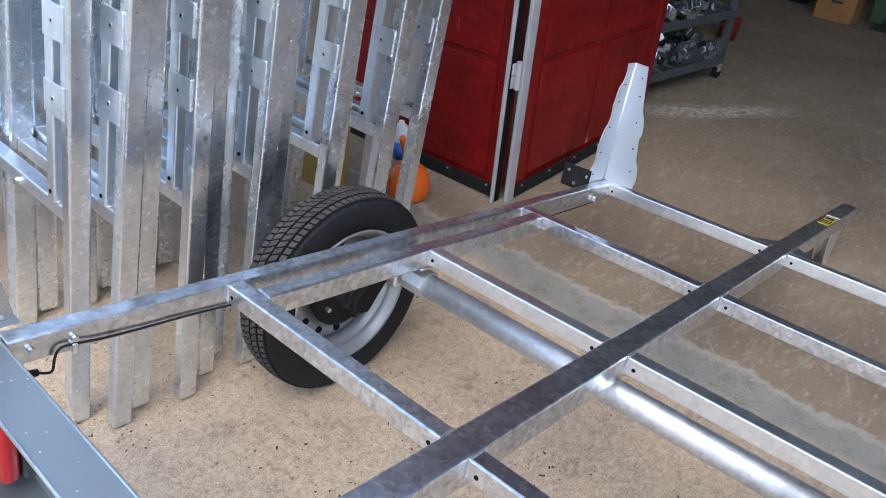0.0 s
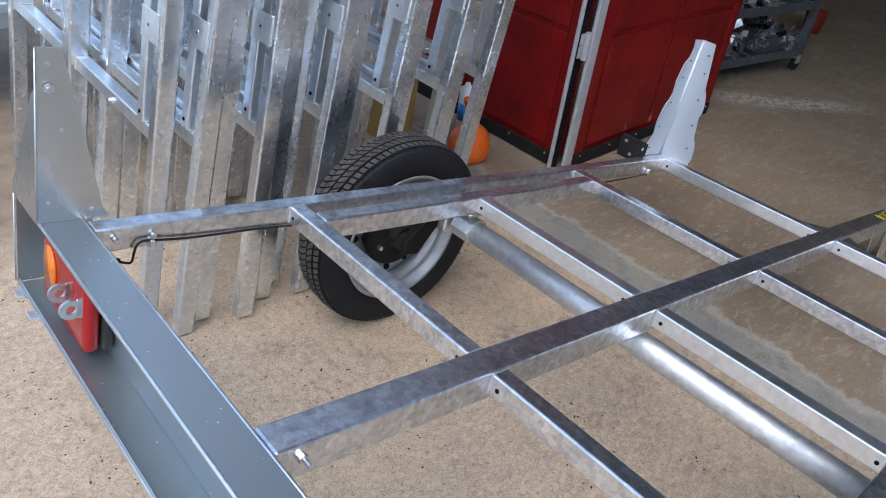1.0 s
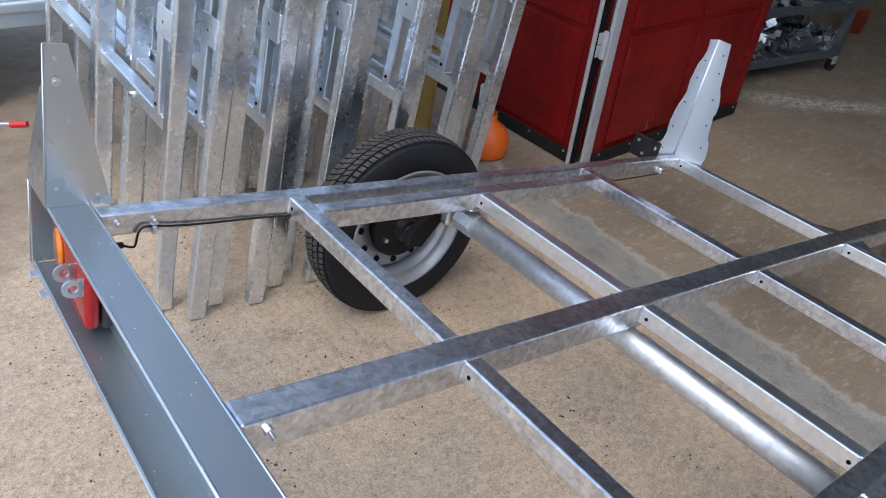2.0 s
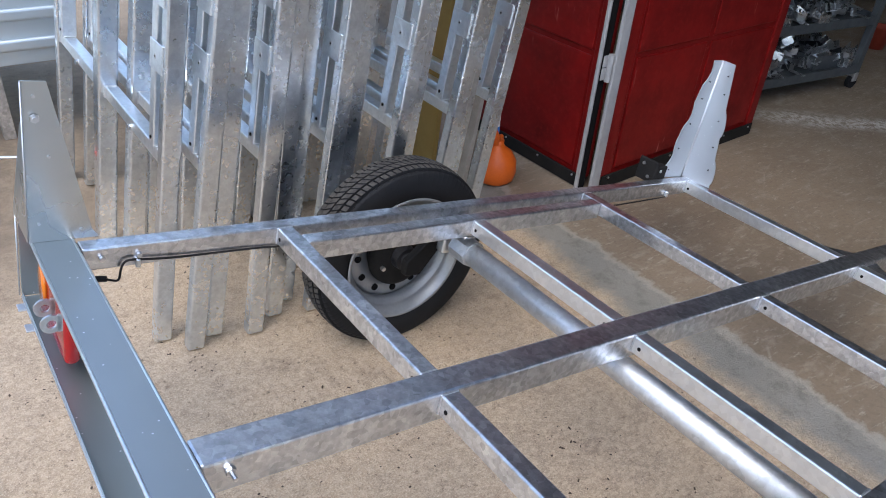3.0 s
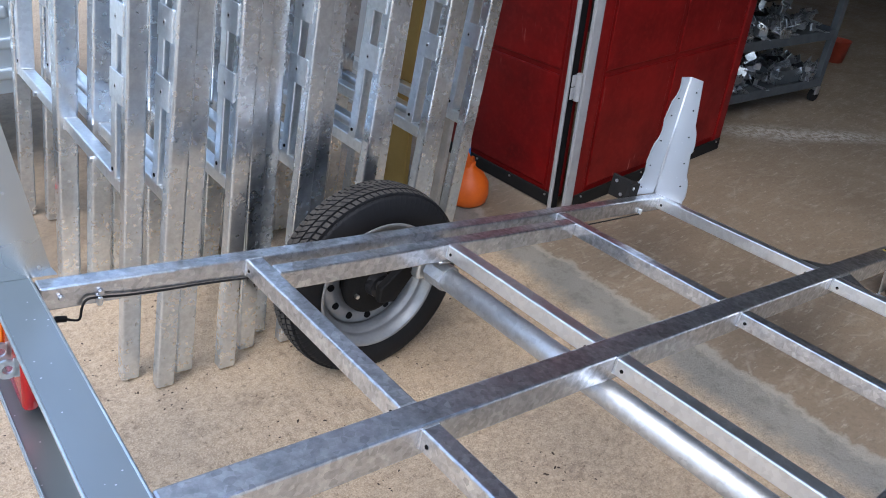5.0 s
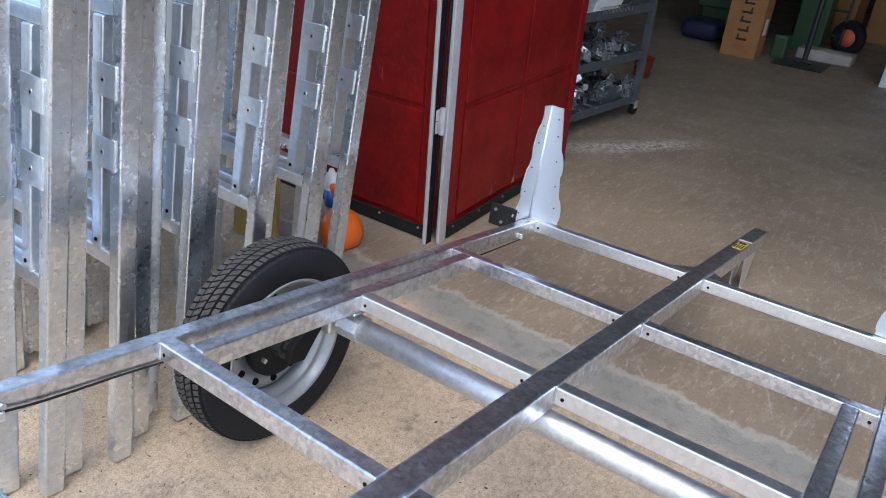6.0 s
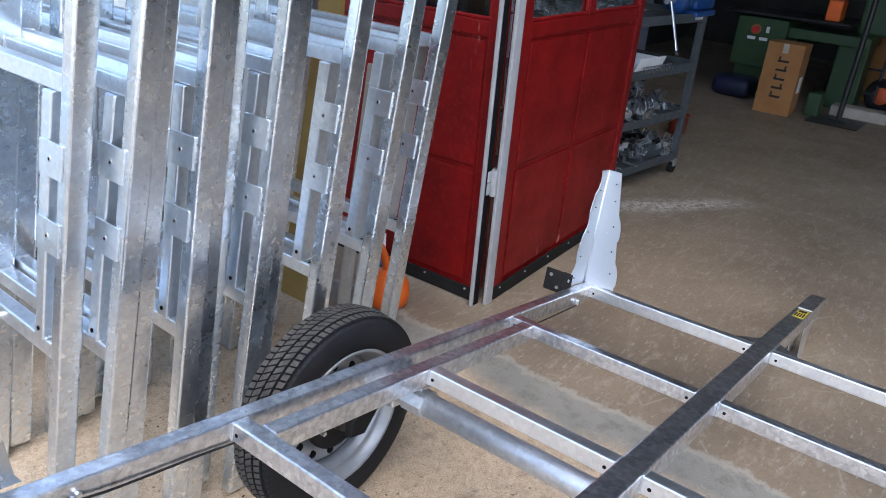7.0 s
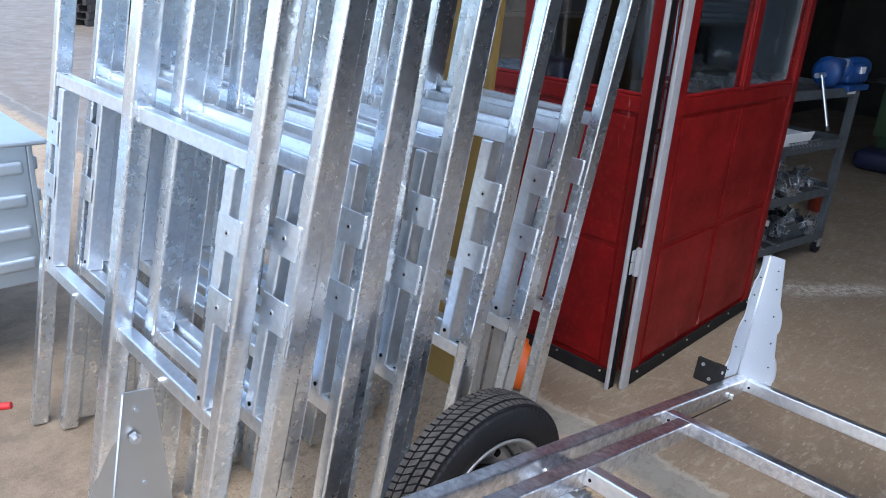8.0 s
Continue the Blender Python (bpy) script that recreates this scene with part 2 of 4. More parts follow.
def concrete():
    """One floor: tan weathered apron outside, a smooth grey strip at the threshold, brown-grey worn floor inside."""
    n = Nodes("concrete_floor")
    pos = n.coord.outputs["Object"]
    sep = n.add("ShaderNodeSeparateXYZ")
    n.link(pos, sep.inputs[0])
    wob = n.math("MULTIPLY", n.math("SUBTRACT", n.noise(2.2, 5, 0.65), 0.5), 0.28)
    x = n.math("ADD", n.math("ADD", sep.outputs[0], wob), n.math("MULTIPLY", n.math("SUBTRACT", n.noise(22, 5, 0.75), 0.5), 0.09))
    speck, grain = n.noise(95, 4, 0.7), n.noise(320, 2, 0.6)
    cloud = n.noise(1.1, 6, 0.62)
    pebbles = n.voronoi(190, "F1", "Color")
    tan = n.mix(n.ramp(cloud, [(0.35, 0.0), (0.68, 1.0)]), (0.48, 0.355, 0.225), (0.37, 0.275, 0.175))
    tan = n.mix(n.math("MULTIPLY", n.ramp(speck, [(0.46, 0.0), (0.6, 1.0)]), 0.5), tan, (0.62, 0.49, 0.335))
    tan = n.mix(n.math("MULTIPLY", n.ramp(pebbles, [(0.22, 1.0), (0.42, 0.0)]), 0.18), tan, (0.22, 0.16, 0.11))
    tan = n.mix(n.math("MULTIPLY", n.ramp(n.noise(15, 7, 0.78), [(0.47, 0.0), (0.62, 1.0)]), 0.7), tan, (0.30, 0.22, 0.145))
    grit = n.noise(210, 3, 0.75)
    tan = n.mix(n.math("MULTIPLY", n.ramp(grit, [(0.53, 0.0), (0.62, 1.0)]), 0.6), tan, (0.70, 0.58, 0.43))
    tan = n.mix(n.math("MULTIPLY", n.ramp(grit, [(0.36, 1.0), (0.45, 0.0)]), 0.45), tan, (0.17, 0.12, 0.08))
    stain = n.ramp(n.noise(6, 7, 0.78), [(0.55, 0.0), (0.66, 1.0)])
    tan = n.mix(n.math("MULTIPLY", stain, 0.75), tan, (0.2, 0.14, 0.09))
    crumbs = n.math("MULTIPLY", n.ramp(n.voronoi(22, "F1", "Distance"), [(0.07, 1.0), (0.13, 0.0)]), n.ramp(n.noise(3.3, 3, 0.6), [(0.5, 0.0), (0.6, 1.0)]))
    tan = n.mix(n.math("MULTIPLY", crumbs, 0.75), tan, (0.09, 0.065, 0.04))
    far = n.ramp(n.noise(0.35, 5, 0.6), [(0.45, 0.0), (0.62, 1.0)])
    tan = n.mix(n.math("MULTIPLY", far, 0.25), tan, (0.25, 0.22, 0.19))
    # flakes and pocks of the worn skin, and a darker brown band beside the stack
    flake = n.ramp(n.noise(38, 6, 0.8, n.mapped((1.0, 1.35, 1.0))), [(0.5, 0.0), (0.56, 1.0)])
    tan = n.mix(n.math("MULTIPLY", flake, 0.55), tan, (0.55, 0.43, 0.3))
    pock = n.ramp(n.noise(52, 5, 0.8, n.mapped((1.3, 1.0, 1.0))), [(0.37, 1.0), (0.43, 0.0)])
    tan = n.mix(n.math("MULTIPLY", pock, 0.8), tan, (0.2, 0.145, 0.095))
    band_y = n.math("ADD", n.math("SUBTRACT", n.math("MULTIPLY", sep.outputs[1], 0.2), n.math("MULTIPLY", n.math("ADD", sep.outputs[0], 0.55), 0.13)), n.math("MULTIPLY", n.math("SUBTRACT", n.noise(1.7, 6, 0.7), 0.5), 0.3))
    brown_band = n.ramp(band_y, [(0.22, 0.0), (0.3, 1.0), (0.5, 1.0), (0.9, 0.0)])
    tan = n.mix(n.math("MULTIPLY", brown_band, 0.8), tan, n.mix(n.ramp(n.noise(9, 6, 0.7), [(0.4, 0.0), (0.62, 1.0)]), (0.15, 0.11, 0.072), (0.24, 0.18, 0.12)))
    grey = n.mix(n.ramp(cloud, [(0.35, 0.0), (0.7, 1.0)]), (0.27, 0.255, 0.22), (0.2, 0.187, 0.155))
    grey = n.mix(n.math("MULTIPLY", n.ramp(grain, [(0.45, 0.0), (0.6, 1.0)]), 0.3), grey, (0.36, 0.34, 0.3))
    grey = n.mix(n.math("MULTIPLY", n.ramp(n.noise(13, 6, 0.75), [(0.5, 0.0), (0.64, 1.0)]), 0.5), grey, (0.13, 0.12, 0.095))
    streak = n.noise(9, 6, 0.7, n.mapped((0.9, 2.4, 1.0)))
    inner = n.mix(n.ramp(cloud, [(0.33, 0.0), (0.68, 1.0)]), (0.275, 0.214, 0.148), (0.178, 0.137, 0.094))
    inner = n.mix(n.math("MULTIPLY", n.ramp(streak, [(0.52, 0.0), (0.66, 1.0)]), 0.55), inner, (0.36, 0.31, 0.24))
    inner = n.mix(n.math("MULTIPLY", n.ramp(n.noise(26, 5, 0.7, n.mapped((0.6, 2.2, 1.0))), [(0.58, 0.0), (0.66, 1.0)]), 0.6), inner, (0.44, 0.40, 0.33))
    inner = n.mix(n.math("MULTIPLY", n.ramp(n.noise(60, 4, 0.7), [(0.5, 0.0), (0.65, 1.0)]), 0.35), inner, (0.11, 0.09, 0.065))
    along = n.math("SUBTRACT", n.math("MULTIPLY", sep.outputs[0], 0.796), n.math("MULTIPLY", sep.outputs[1], 0.605))
    across = n.math("ADD", n.math("MULTIPLY", sep.outputs[0], 0.605), n.math("MULTIPLY", sep.outputs[1], 0.796))
    across = n.math("ADD", across, n.math("MULTIPLY", n.math("SUBTRACT", n.noise(3.0, 4, 0.6), 0.5), 0.25))
    spotx = n.math("ABSOLUTE", n.math("SUBTRACT", along, 2.16))
    spoty = n.math("ABSOLUTE", n.math("SUBTRACT", across, 2.29))
    spot = n.math("MULTIPLY", n.ramp(spotx, [(0.3, 1.0), (0.6, 0.0)]), n.ramp(spoty, [(0.02, 1.0), (0.13, 0.0)]))
    spot = n.math("MULTIPLY", spot, n.ramp(n.noise(24, 6, 0.8, n.mapped((1.6, 1.0, 1.0))), [(0.44, 0.0), (0.56, 1.0)]))
    inner = n.mix(n.math("MULTIPLY", spot, 0.85), inner, (0.6, 0.57, 0.52))
    a = n.ramp(n.math("SUBTRACT", x, 0.2), [(0.52, 0.0), (0.60, 1.0)])
    b = n.ramp(n.math("SUBTRACT", x, 0.2), [(0.70, 0.0), (0.745, 1.0)])
    c = n.mix(b, n.mix(a, tan, grey), inner)
    crack = n.math("MULTIPLY", b, n.math("SUBTRACT", 1.0, b))
    c = n.mix(n.math("MINIMUM", n.math("MULTIPLY", crack, 2.2), 0.6), c, (0.42, 0.385, 0.32))
    c = n.mix(n.math("MULTIPLY", n.math("MULTIPLY", b, n.ramp(n.voronoi(3.1, "DISTANCE_TO_EDGE", "Distance", n.mapped((0.8, 1.5, 1.0))), [(0.004, 1.0), (0.02, 0.0)])), n.ramp(n.noise(5, 4, 0.7), [(0.5, 0.0), (0.6, 0.35)])), c, (0.4, 0.36, 0.29))
    rough = n.mix(b, (0.86, 0.86, 0.86), n.ramp(n.noise(4, 5, 0.65), [(0.35, 0.42), (0.7, 0.68)]))
    h = n.math("ADD", n.math("MULTIPLY", speck, 0.8), n.math("MULTIPLY", pebbles, 0.4))
    h = n.math("ADD", n.math("MULTIPLY", h, n.math("SUBTRACT", 1.05, n.math("MULTIPLY", b, 0.8))), n.math("MULTIPLY", n.noise(11, 6, 0.7), 0.9))
    n.bump(h, 0.7, 0.006)
    return n.done(c, rough, 0.0)


CONCRETE = concrete()


# ---- mesh helpers ----
def empty(name):
    return new(name)


def mesh_object(name, bm, material, smooth=False):
    me = bpy.data.meshes.new(name)
    bm.to_mesh(me)
    bm.free()
    if smooth:
        for p in me.polygons:
            p.use_smooth = True
    me.materials.append(material)
    return new(name, me)


def part(name, bm, material, parent=None, label="", smooth=False):
    ob = mesh_object(name, bm, material, smooth)
    if parent is not None:
        ob.parent = parent
    if label:
        tagged(ob, label)
    return ob


def box(x0, x1, y0, y1, z0, z1, r=0.003, seg=2, bm=None):
    """A box from bounds, with rounded edges."""
    own = bmesh.new()
    bmesh.ops.create_cube(own, size=1.0, matrix=Matrix.LocRotScale(((x0 + x1) / 2, (y0 + y1) / 2, (z0 + z1) / 2), None, (abs(x1 - x0), abs(y1 - y0), abs(z1 - z0))))
    if r > 0:
        bmesh.ops.bevel(own, geom=own.edges[:], offset=r, segments=seg, affect="EDGES", profile=0.5)
    return join(bm, own)


def join(bm, own):
    if bm is None:
        return own
    me = bpy.data.meshes.new("tmp")
    own.to_mesh(me)
    own.free()
    bm.from_mesh(me)
    bpy.data.meshes.remove(me)
    return bm


def turned(bm, m):
    bmesh.ops.transform(bm, matrix=m, verts=bm.verts[:])
    return bm


def rod(a, b, r, seg=12, r2=None, bm=None):
    """A round bar from a to b."""
    a, b = Vector(a), Vector(b)
    own = bmesh.new()
    q = (b - a).to_track_quat("Z", "Y").to_matrix().to_4x4()
    bmesh.ops.create_cone(own, cap_ends=True, segments=seg, radius1=r, radius2=r if r2 is None else r2, depth=(b - a).length, matrix=Matrix.Translation((a + b) / 2) @ q)
    return join(bm, own)


def sheet(points, thick, bm=None, r=0.0):
    """A flat plate from its outline (3D points in one plane) with a thickness along its normal."""
    own = bmesh.new()
    face = own.faces.new([own.verts.new(p) for p in points])
    face.normal_update()
    n = face.normal.copy()
    got = bmesh.ops.extrude_face_region(own, geom=[face])
    for v in got["geom"]:
        if isinstance(v, bmesh.types.BMVert):
            v.co -= n * thick
    bmesh.ops.recalc_face_normals(own, faces=own.faces[:])
    if r > 0:
        bmesh.ops.bevel(own, geom=own.edges[:], offset=r, segments=1, affect="EDGES")
    return join(bm, own)


def lathe(profile, seg, axis="y", closed=False, bm=None):
    """Turns (along, radius) points round an axis."""
    own = bmesh.new()
    rings = []
    for k in range(seg):
        c, s = math.cos(2 * math.pi * k / seg), math.sin(2 * math.pi * k / seg)
        rings.append([own.verts.new((r * c, a, r * s) if axis == "y" else (r * c, r * s, a)) for a, r in profile])
    count = len(profile)
    for k in range(seg):
        p, q = rings[k], rings[(k + 1) % seg]
        for j in range(count if closed else count - 1):
            own.faces.new((p[j], p[(j + 1) % count], q[(j + 1) % count], q[j]))
    bmesh.ops.recalc_face_normals(own, faces=own.faces[:])
    return join(bm, own)


def tube_path(points, r, name, material, parent=None, label=""):
    """A cable along points, as a curve turned into a mesh."""
    cu = bpy.data.curves.new(name, "CURVE")
    cu.dimensions, cu.bevel_depth, cu.bevel_resolution, cu.resolution_u = "3D", r, 3, 6
    sp = cu.splines.new("NURBS")
    sp.points.add(len(points) - 1)
    for p, co in zip(sp.points, points):
        p.co = (*co, 1)
    sp.use_endpoint_u, sp.order_u = True, 3
    tmp = bpy.data.objects.new("tmp", cu)
    scene.collection.objects.link(tmp)
    me = bpy.data.meshes.new_from_object(tmp.evaluated_get(bpy.context.evaluated_depsgraph_get()))
    bpy.data.objects.remove(tmp)
    bpy.data.curves.remove(cu)
    for p in me.polygons:
        p.use_smooth = True
    me.materials.clear()
    me.materials.append(material)
    ob = new(name, me)
    if parent is not None:
        ob.parent = parent
    if label:
        tagged(ob, label)
    return ob


rng = random.Random(7)


def weld(points, r=0.0035):
    """A rippled weld bead: one swept strip of uneven thickness along a bent line."""
    path = []
    for a, b in zip(points, points[1:]):
        a, b = Vector(a), Vector(b)
        count = max(2, int((b - a).length / 0.003))
        path += [(a.lerp(b, k / count), (b - a).normalized()) for k in range(count + 1)]
    bm = bmesh.new()
    rings = []
    for k, (p, d) in enumerate(path):
        q = d.to_track_quat("Z", "Y")
        size = r * rng.uniform(0.85, 1.15)
        rings.append([bm.verts.new(p + q @ Vector((size * math.cos(t), size * math.sin(t), 0))) for t in (0, 1.05, 2.09, 3.14, 4.19, 5.24)])
    for p, q in zip(rings, rings[1:]):
        for j in range(6):
            bm.faces.new((p[j], p[(j + 1) % 6], q[(j + 1) % 6], q[j]))
    for ring in (rings[0], rings[-1]):
        bm.faces.new(ring)
    bmesh.ops.recalc_face_normals(bm, faces=bm.faces[:])
    return bm


# ---- setting ----
def ground():
    bm = bmesh.new()
    bmesh.ops.create_grid(bm, x_segments=2, y_segments=2, size=150.0)
    return tagged(part("ground", bm, CONCRETE), "worn tan concrete apron running into a brown-grey workshop floor", "floor", kind="structure")


ground()


def wall(name, x0, x1, y0, y1, z0, z1, material, label):
    return tagged(part(name, box(x0, x1, y0, y1, z0, z1, 0.01, 1), material), label, "wall", kind="structure")


FX = 1.12
wall("wall_front", FX, FX + 0.25, 1.95, 3.6, 0, 4.6, WALLOUT, "rendered grey front wall beside the folding door")
wall("wall_front_right", FX, FX + 0.25, -5.2, -4.2, 0, 4.6, WALLOUT, "rendered grey front wall past the door opening")
wall("wall_lintel", FX, FX + 0.25, -4.2, 1.95, 3.7, 4.6, WALLOUT, "rendered grey wall over the wide door opening")
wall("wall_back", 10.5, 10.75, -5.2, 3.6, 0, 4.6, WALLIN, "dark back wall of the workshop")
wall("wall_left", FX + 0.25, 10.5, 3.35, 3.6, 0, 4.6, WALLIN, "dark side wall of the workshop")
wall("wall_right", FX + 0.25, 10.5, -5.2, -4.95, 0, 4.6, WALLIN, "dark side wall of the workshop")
# unseen overhang, added to keep sky light off the door and steel tops
tagged(part("roof_overhang", box(FX - 0.4, FX - 0.001, -5.2, 3.6, 3.8, 3.92, 0.01, 1), WALLIN), "unseen dark overhang added above the door as a shade", "roof", kind="structure")
# flat roof with one unseen rooflight, added to brighten the floor inside
roof = box(FX, 10.75, -5.2, -1.9, 4.6, 4.8, 0.01, 1)
box(FX, 10.75, 0.0, 3.6, 4.6, 4.8, 0.01, 1, roof)
box(FX, 2.9, -1.899, -0.001, 4.6, 4.8, 0.01, 1, roof)
box(3.9, 10.75, -1.899, -0.001, 4.6, 4.8, 0.01, 1, roof)
tagged(part("ceiling", roof, WALLIN), "dark flat workshop ceiling with an added rooflight opening", "ceiling", kind="structure")
rooflight = tagged(part("rooflight_pane", box(2.902, 3.898, -1.898, -0.002, 4.66, 4.668, 0, 1), GLASS), "clear glass pane of an unseen rooflight added to brighten the floor", "rooflight", kind="structure")
rooflight.visible_shadow = False


# ---- red folding door ----
def door_leaf(name, m, width, label):
    """A two-panel sheet-metal leaf: local x along its width, y its thickness, z up; windows above 1.17."""
    d = tagged(empty(name), label, "door", kind="structure")
    z0, sill, top = 0.05, 1.17, 2.6
    part("panel", box(0.04, width - 0.04, 0.012, 0.03, z0, sill - 0.005, 0.002, 1), RED, d)
    for x0, x1 in ((0, 0.075), (width / 2 - 0.03, width / 2 + 0.03), (width - 0.06, width)):
        part("stile", box(x0, x1, 0.0, 0.045, sill + 0.001 if 0.1 < x0 < width - 0.1 else z0, top, 0.004), RED, d)
    for za, zb in ((sill - 0.06, sill), (top - 0.1, top)):
        part("rail", box(0.0751, width - 0.0601, 0.002, 0.043, za, zb, 0.004), RED, d)
    # pressed beads of the sheet
    for x0, x1 in ((0.1, width / 2 - 0.016), (width / 2 + 0.016, width - 0.075)):
        for za, zb in ((z0 + 0.03, 0.575), (0.597, sill - 0.075)):
            part("panel_field", box(x0, x1, 0.006, 0.0125, za, zb, 0.005, 2), RED, d)
    for x0, x1 in ((0.0752, width / 2 - 0.0302), (width / 2 + 0.0302, width - 0.0602)):
        pane = part("pane", box(x0, x1, 0.02, 0.024, sill + 0.0005, top - 0.1005, 0, 1), GLASS, d, "clear window pane")
        pane.visible_shadow = False
        for a, b, c, e in ((x0, x1, sill + 0.0005, sill + 0.014), (x0, x0 + 0.012, sill + 0.0145, top - 0.101), (x1 - 0.012, x1, sill + 0.0145, top - 0.101)):
            part("glazing_bead", box(a, b, 0.006, 0.019, c, e, 0.003, 1), RED, d)
    part("rubber_strip", box(0.01, width - 0.01, -0.008, -0.0005, 0.003, 0.065, 0.002, 1), STRIP, d, "black rubber sweep along the bottom edge")
    for k in range(6):
        x = 0.05 + (width - 0.1) * k / 5
        part("rivet", rod((x, -0.013, 0.052), (x, -0.0085, 0.052), 0.005, 8), BOLT, d)
    d.matrix_world = m
    return d


LEAF = 1.2
leaf_r = door_leaf("door_1", pose(1.27, 0.605, 0, 0, 0, 2.6), LEAF, "red painted sheet-metal door leaf folded inwards, scuffed paint, windows above")
leaf_l = door_leaf("door_2", pose(1.178, 0.648 + LEAF, 0, 0, 0, -90.0 + 1.5), LEAF, "red painted sheet-metal door leaf in the front wall, windows above")

# the grey edge posts between the leaves, with their hinges
def door_post(name, x0, x1, y0, y1, label):
    return tagged(part(name, box(x0, x1, y0, y1, 0.0, 2.6, 0.004), GREYBAR), label, "door post", kind="structure")


door_post("door_post", 1.216, 1.266, 0.594, 0.612, "light grey steel edge bar of the red door leaf")
door_post("door_post", 1.163, 1.176, 0.63, 0.647, "narrow grey steel edge bar of the red door leaf")
# near-black strip filling the gap between the two edge bars
tagged(part("door_gap_seal", box(1.1765, 1.214, 0.632, 0.6465, 0.0, 2.6, 0.002, 1), HOLE), "black strip filling the fold gap of the red door", "seal", kind="structure")
for z in (0.56, 1.75):
    h = tagged(empty("door_hinge"), "grey painted steel hinge on the red door", "hinge")
    part("knuckle", rod((0, 0, -0.055), (0, 0, 0.055), 0.013, 14), GREYBAR, h, smooth=False)
    part("leaf", box(-0.03, 0.03, 0.008, 0.014, -0.05, 0.0, 0.002, 1), GREYBAR, h)
    part("leaf", box(-0.03, 0.03, 0.008, 0.014, 0.003, 0.05, 0.002, 1), GREYBAR, h)
    h.matrix_world = pose(1.205, 0.612, z)


# ---- the trailer ----
TILT = Matrix(((0.9847, -0.0035, 0.1742, 0.0), (0.0, 0.9998, 0.02, 0.0), (-0.1743, -0.0197, 0.9845, 0.1113), (0, 0, 0, 1)))
TOP = 0.41
AX, AZ = 0.032, 0.298
MID = -0.53


def axle_wheel(trailer, side):
    """A road wheel at the end of the axle; side +1 or -1 of the middle beam. Local y runs outwards."""
    w = empty("wheel")
    w.parent = trailer
    w.matrix_basis = pose(-0.024, MID + side * 0.803, 0.179) @ (Matrix.Identity(4) if side > 0 else pose(0, 0, 0, 0, 0, 180))
    seg, rad, half = 720, 0.293, 0.068
    ribs = [(-0.054, -0.034), (-0.0275, -0.0035), (0.0035, 0.0275), (0.034, 0.054)]
    prof = [(-0.048, 0.188), (-0.056, 0.192), (-0.066, 0.205), (-half - 0.003, 0.228), (-0.069, 0.250), (-0.065, 0.270), (-0.060, 0.280)]
    first = len(prof)
    for k, (a, b) in enumerate(ribs):
        dome = 0.006 * (max(abs(a), abs(b)) / 0.054) ** 2
        prof += [(a, rad - dome - 0.009), (a + 0.0006, rad - dome), (b - 0.0006, rad - 0.006 * (abs(b) / 0.054) ** 2), (b, rad - dome - 0.009)]
    last = len(prof)
    prof += [(0.060, 0.280), (0.065, 0.270), (0.069, 0.250), (half + 0.003, 0.228), (0.066, 0.205), (0.056, 0.192), (0.048, 0.188)]
    bm = bmesh.new()
    rings = []
    for k in range(seg):
        ang = 2 * math.pi * k / seg
        ring = []
        for j, (a, r) in enumerate(prof):
            turn = 0.0
            if first <= j < last:
                rib = (j - first) // 4
                turn = 0.05 * (a / 0.054) if rib in (0, 3) else 0.12 * a / 0.054
                cut = k % 8 == (0 if rib % 2 else 4)
                if cut and (j - first) % 4 in (1, 2):
                    r -= 0.006 if rib in (0, 3) else 0.0035
            elif j in (first - 1, last) and k % 8 == 4:
                r -= 0.004
            elif j in (first - 2, last + 1) and k % 8 == 4:
                a *= 0.985
            ring.append(bm.verts.new((r * math.cos(ang + turn), 0.9 * a, r * math.sin(ang + turn))))
        rings.append(ring)
    for k in range(seg):
        p, q = rings[k], rings[(k + 1) % seg]
        for j in range(len(prof) - 1):
            f = bm.faces.new((p[j], p[j + 1], q[j + 1], q[j]))
            rib = (j - first) // 4
            notch = 0 if rib % 2 else 4
            f.material_index = 1 if first <= j < last and (j - first) % 4 == 1 and notch not in (k % 8, (k + 1) % 8) else 0
    bmesh.ops.recalc_face_normals(bm, faces=bm.faces[:])
    tyre = part("tyre", bm, RUBBER, w, "black road tyre with a grooved dusty tread")
    tyre.data.materials.append(TREAD)
    for p in tyre.data.polygons:
        p.use_smooth = abs(p.center.y) > 0.0545
    # the rim: inner flange, stepped well and outer flange
    barrel = [(-0.056, 0.196), (-0.060, 0.199), (-0.063, 0.196), (-0.060, 0.188), (-0.050, 0.184), (-0.044, 0.176), (-0.030, 0.174), (-0.022, 0.172), (-0.016, 0.160), (0.012, 0.158), (0.020, 0.168),
              (0.045, 0.176), (0.052, 0.186), (0.058, 0.196), (0.062, 0.196), (0.058, 0.188), (0.05, 0.19), (0.04, 0.181), (0.018, 0.173), (0.01, 0.164), (-0.014, 0.165), (-0.02, 0.177), (-0.044, 0.181), (-0.05, 0.19)]
    rim = part("rim", lathe(barrel, 96, closed=True), RIM, w, "silver painted steel rim", True)
    dish = [(0.012, 0.160), (0.004, 0.150), (0.001, 0.130), (0.008, 0.112), (0.022, 0.098), (0.024, 0.06), (0.024, 0.032), (0.029, 0.032), (0.029, 0.062), (0.027, 0.1), (0.013, 0.115), (0.006, 0.132), (0.009, 0.148), (0.017, 0.158)]
    part("wheel_disc", lathe(dish, 96, closed=True), RIM, w, "silver steel wheel disc with round vent holes", True)
    for k in range(12):
        a = 2 * math.pi * (k + 0.2) / 12
        c = Vector((0.131 * math.cos(a), 0.0, 0.131 * math.sin(a)))
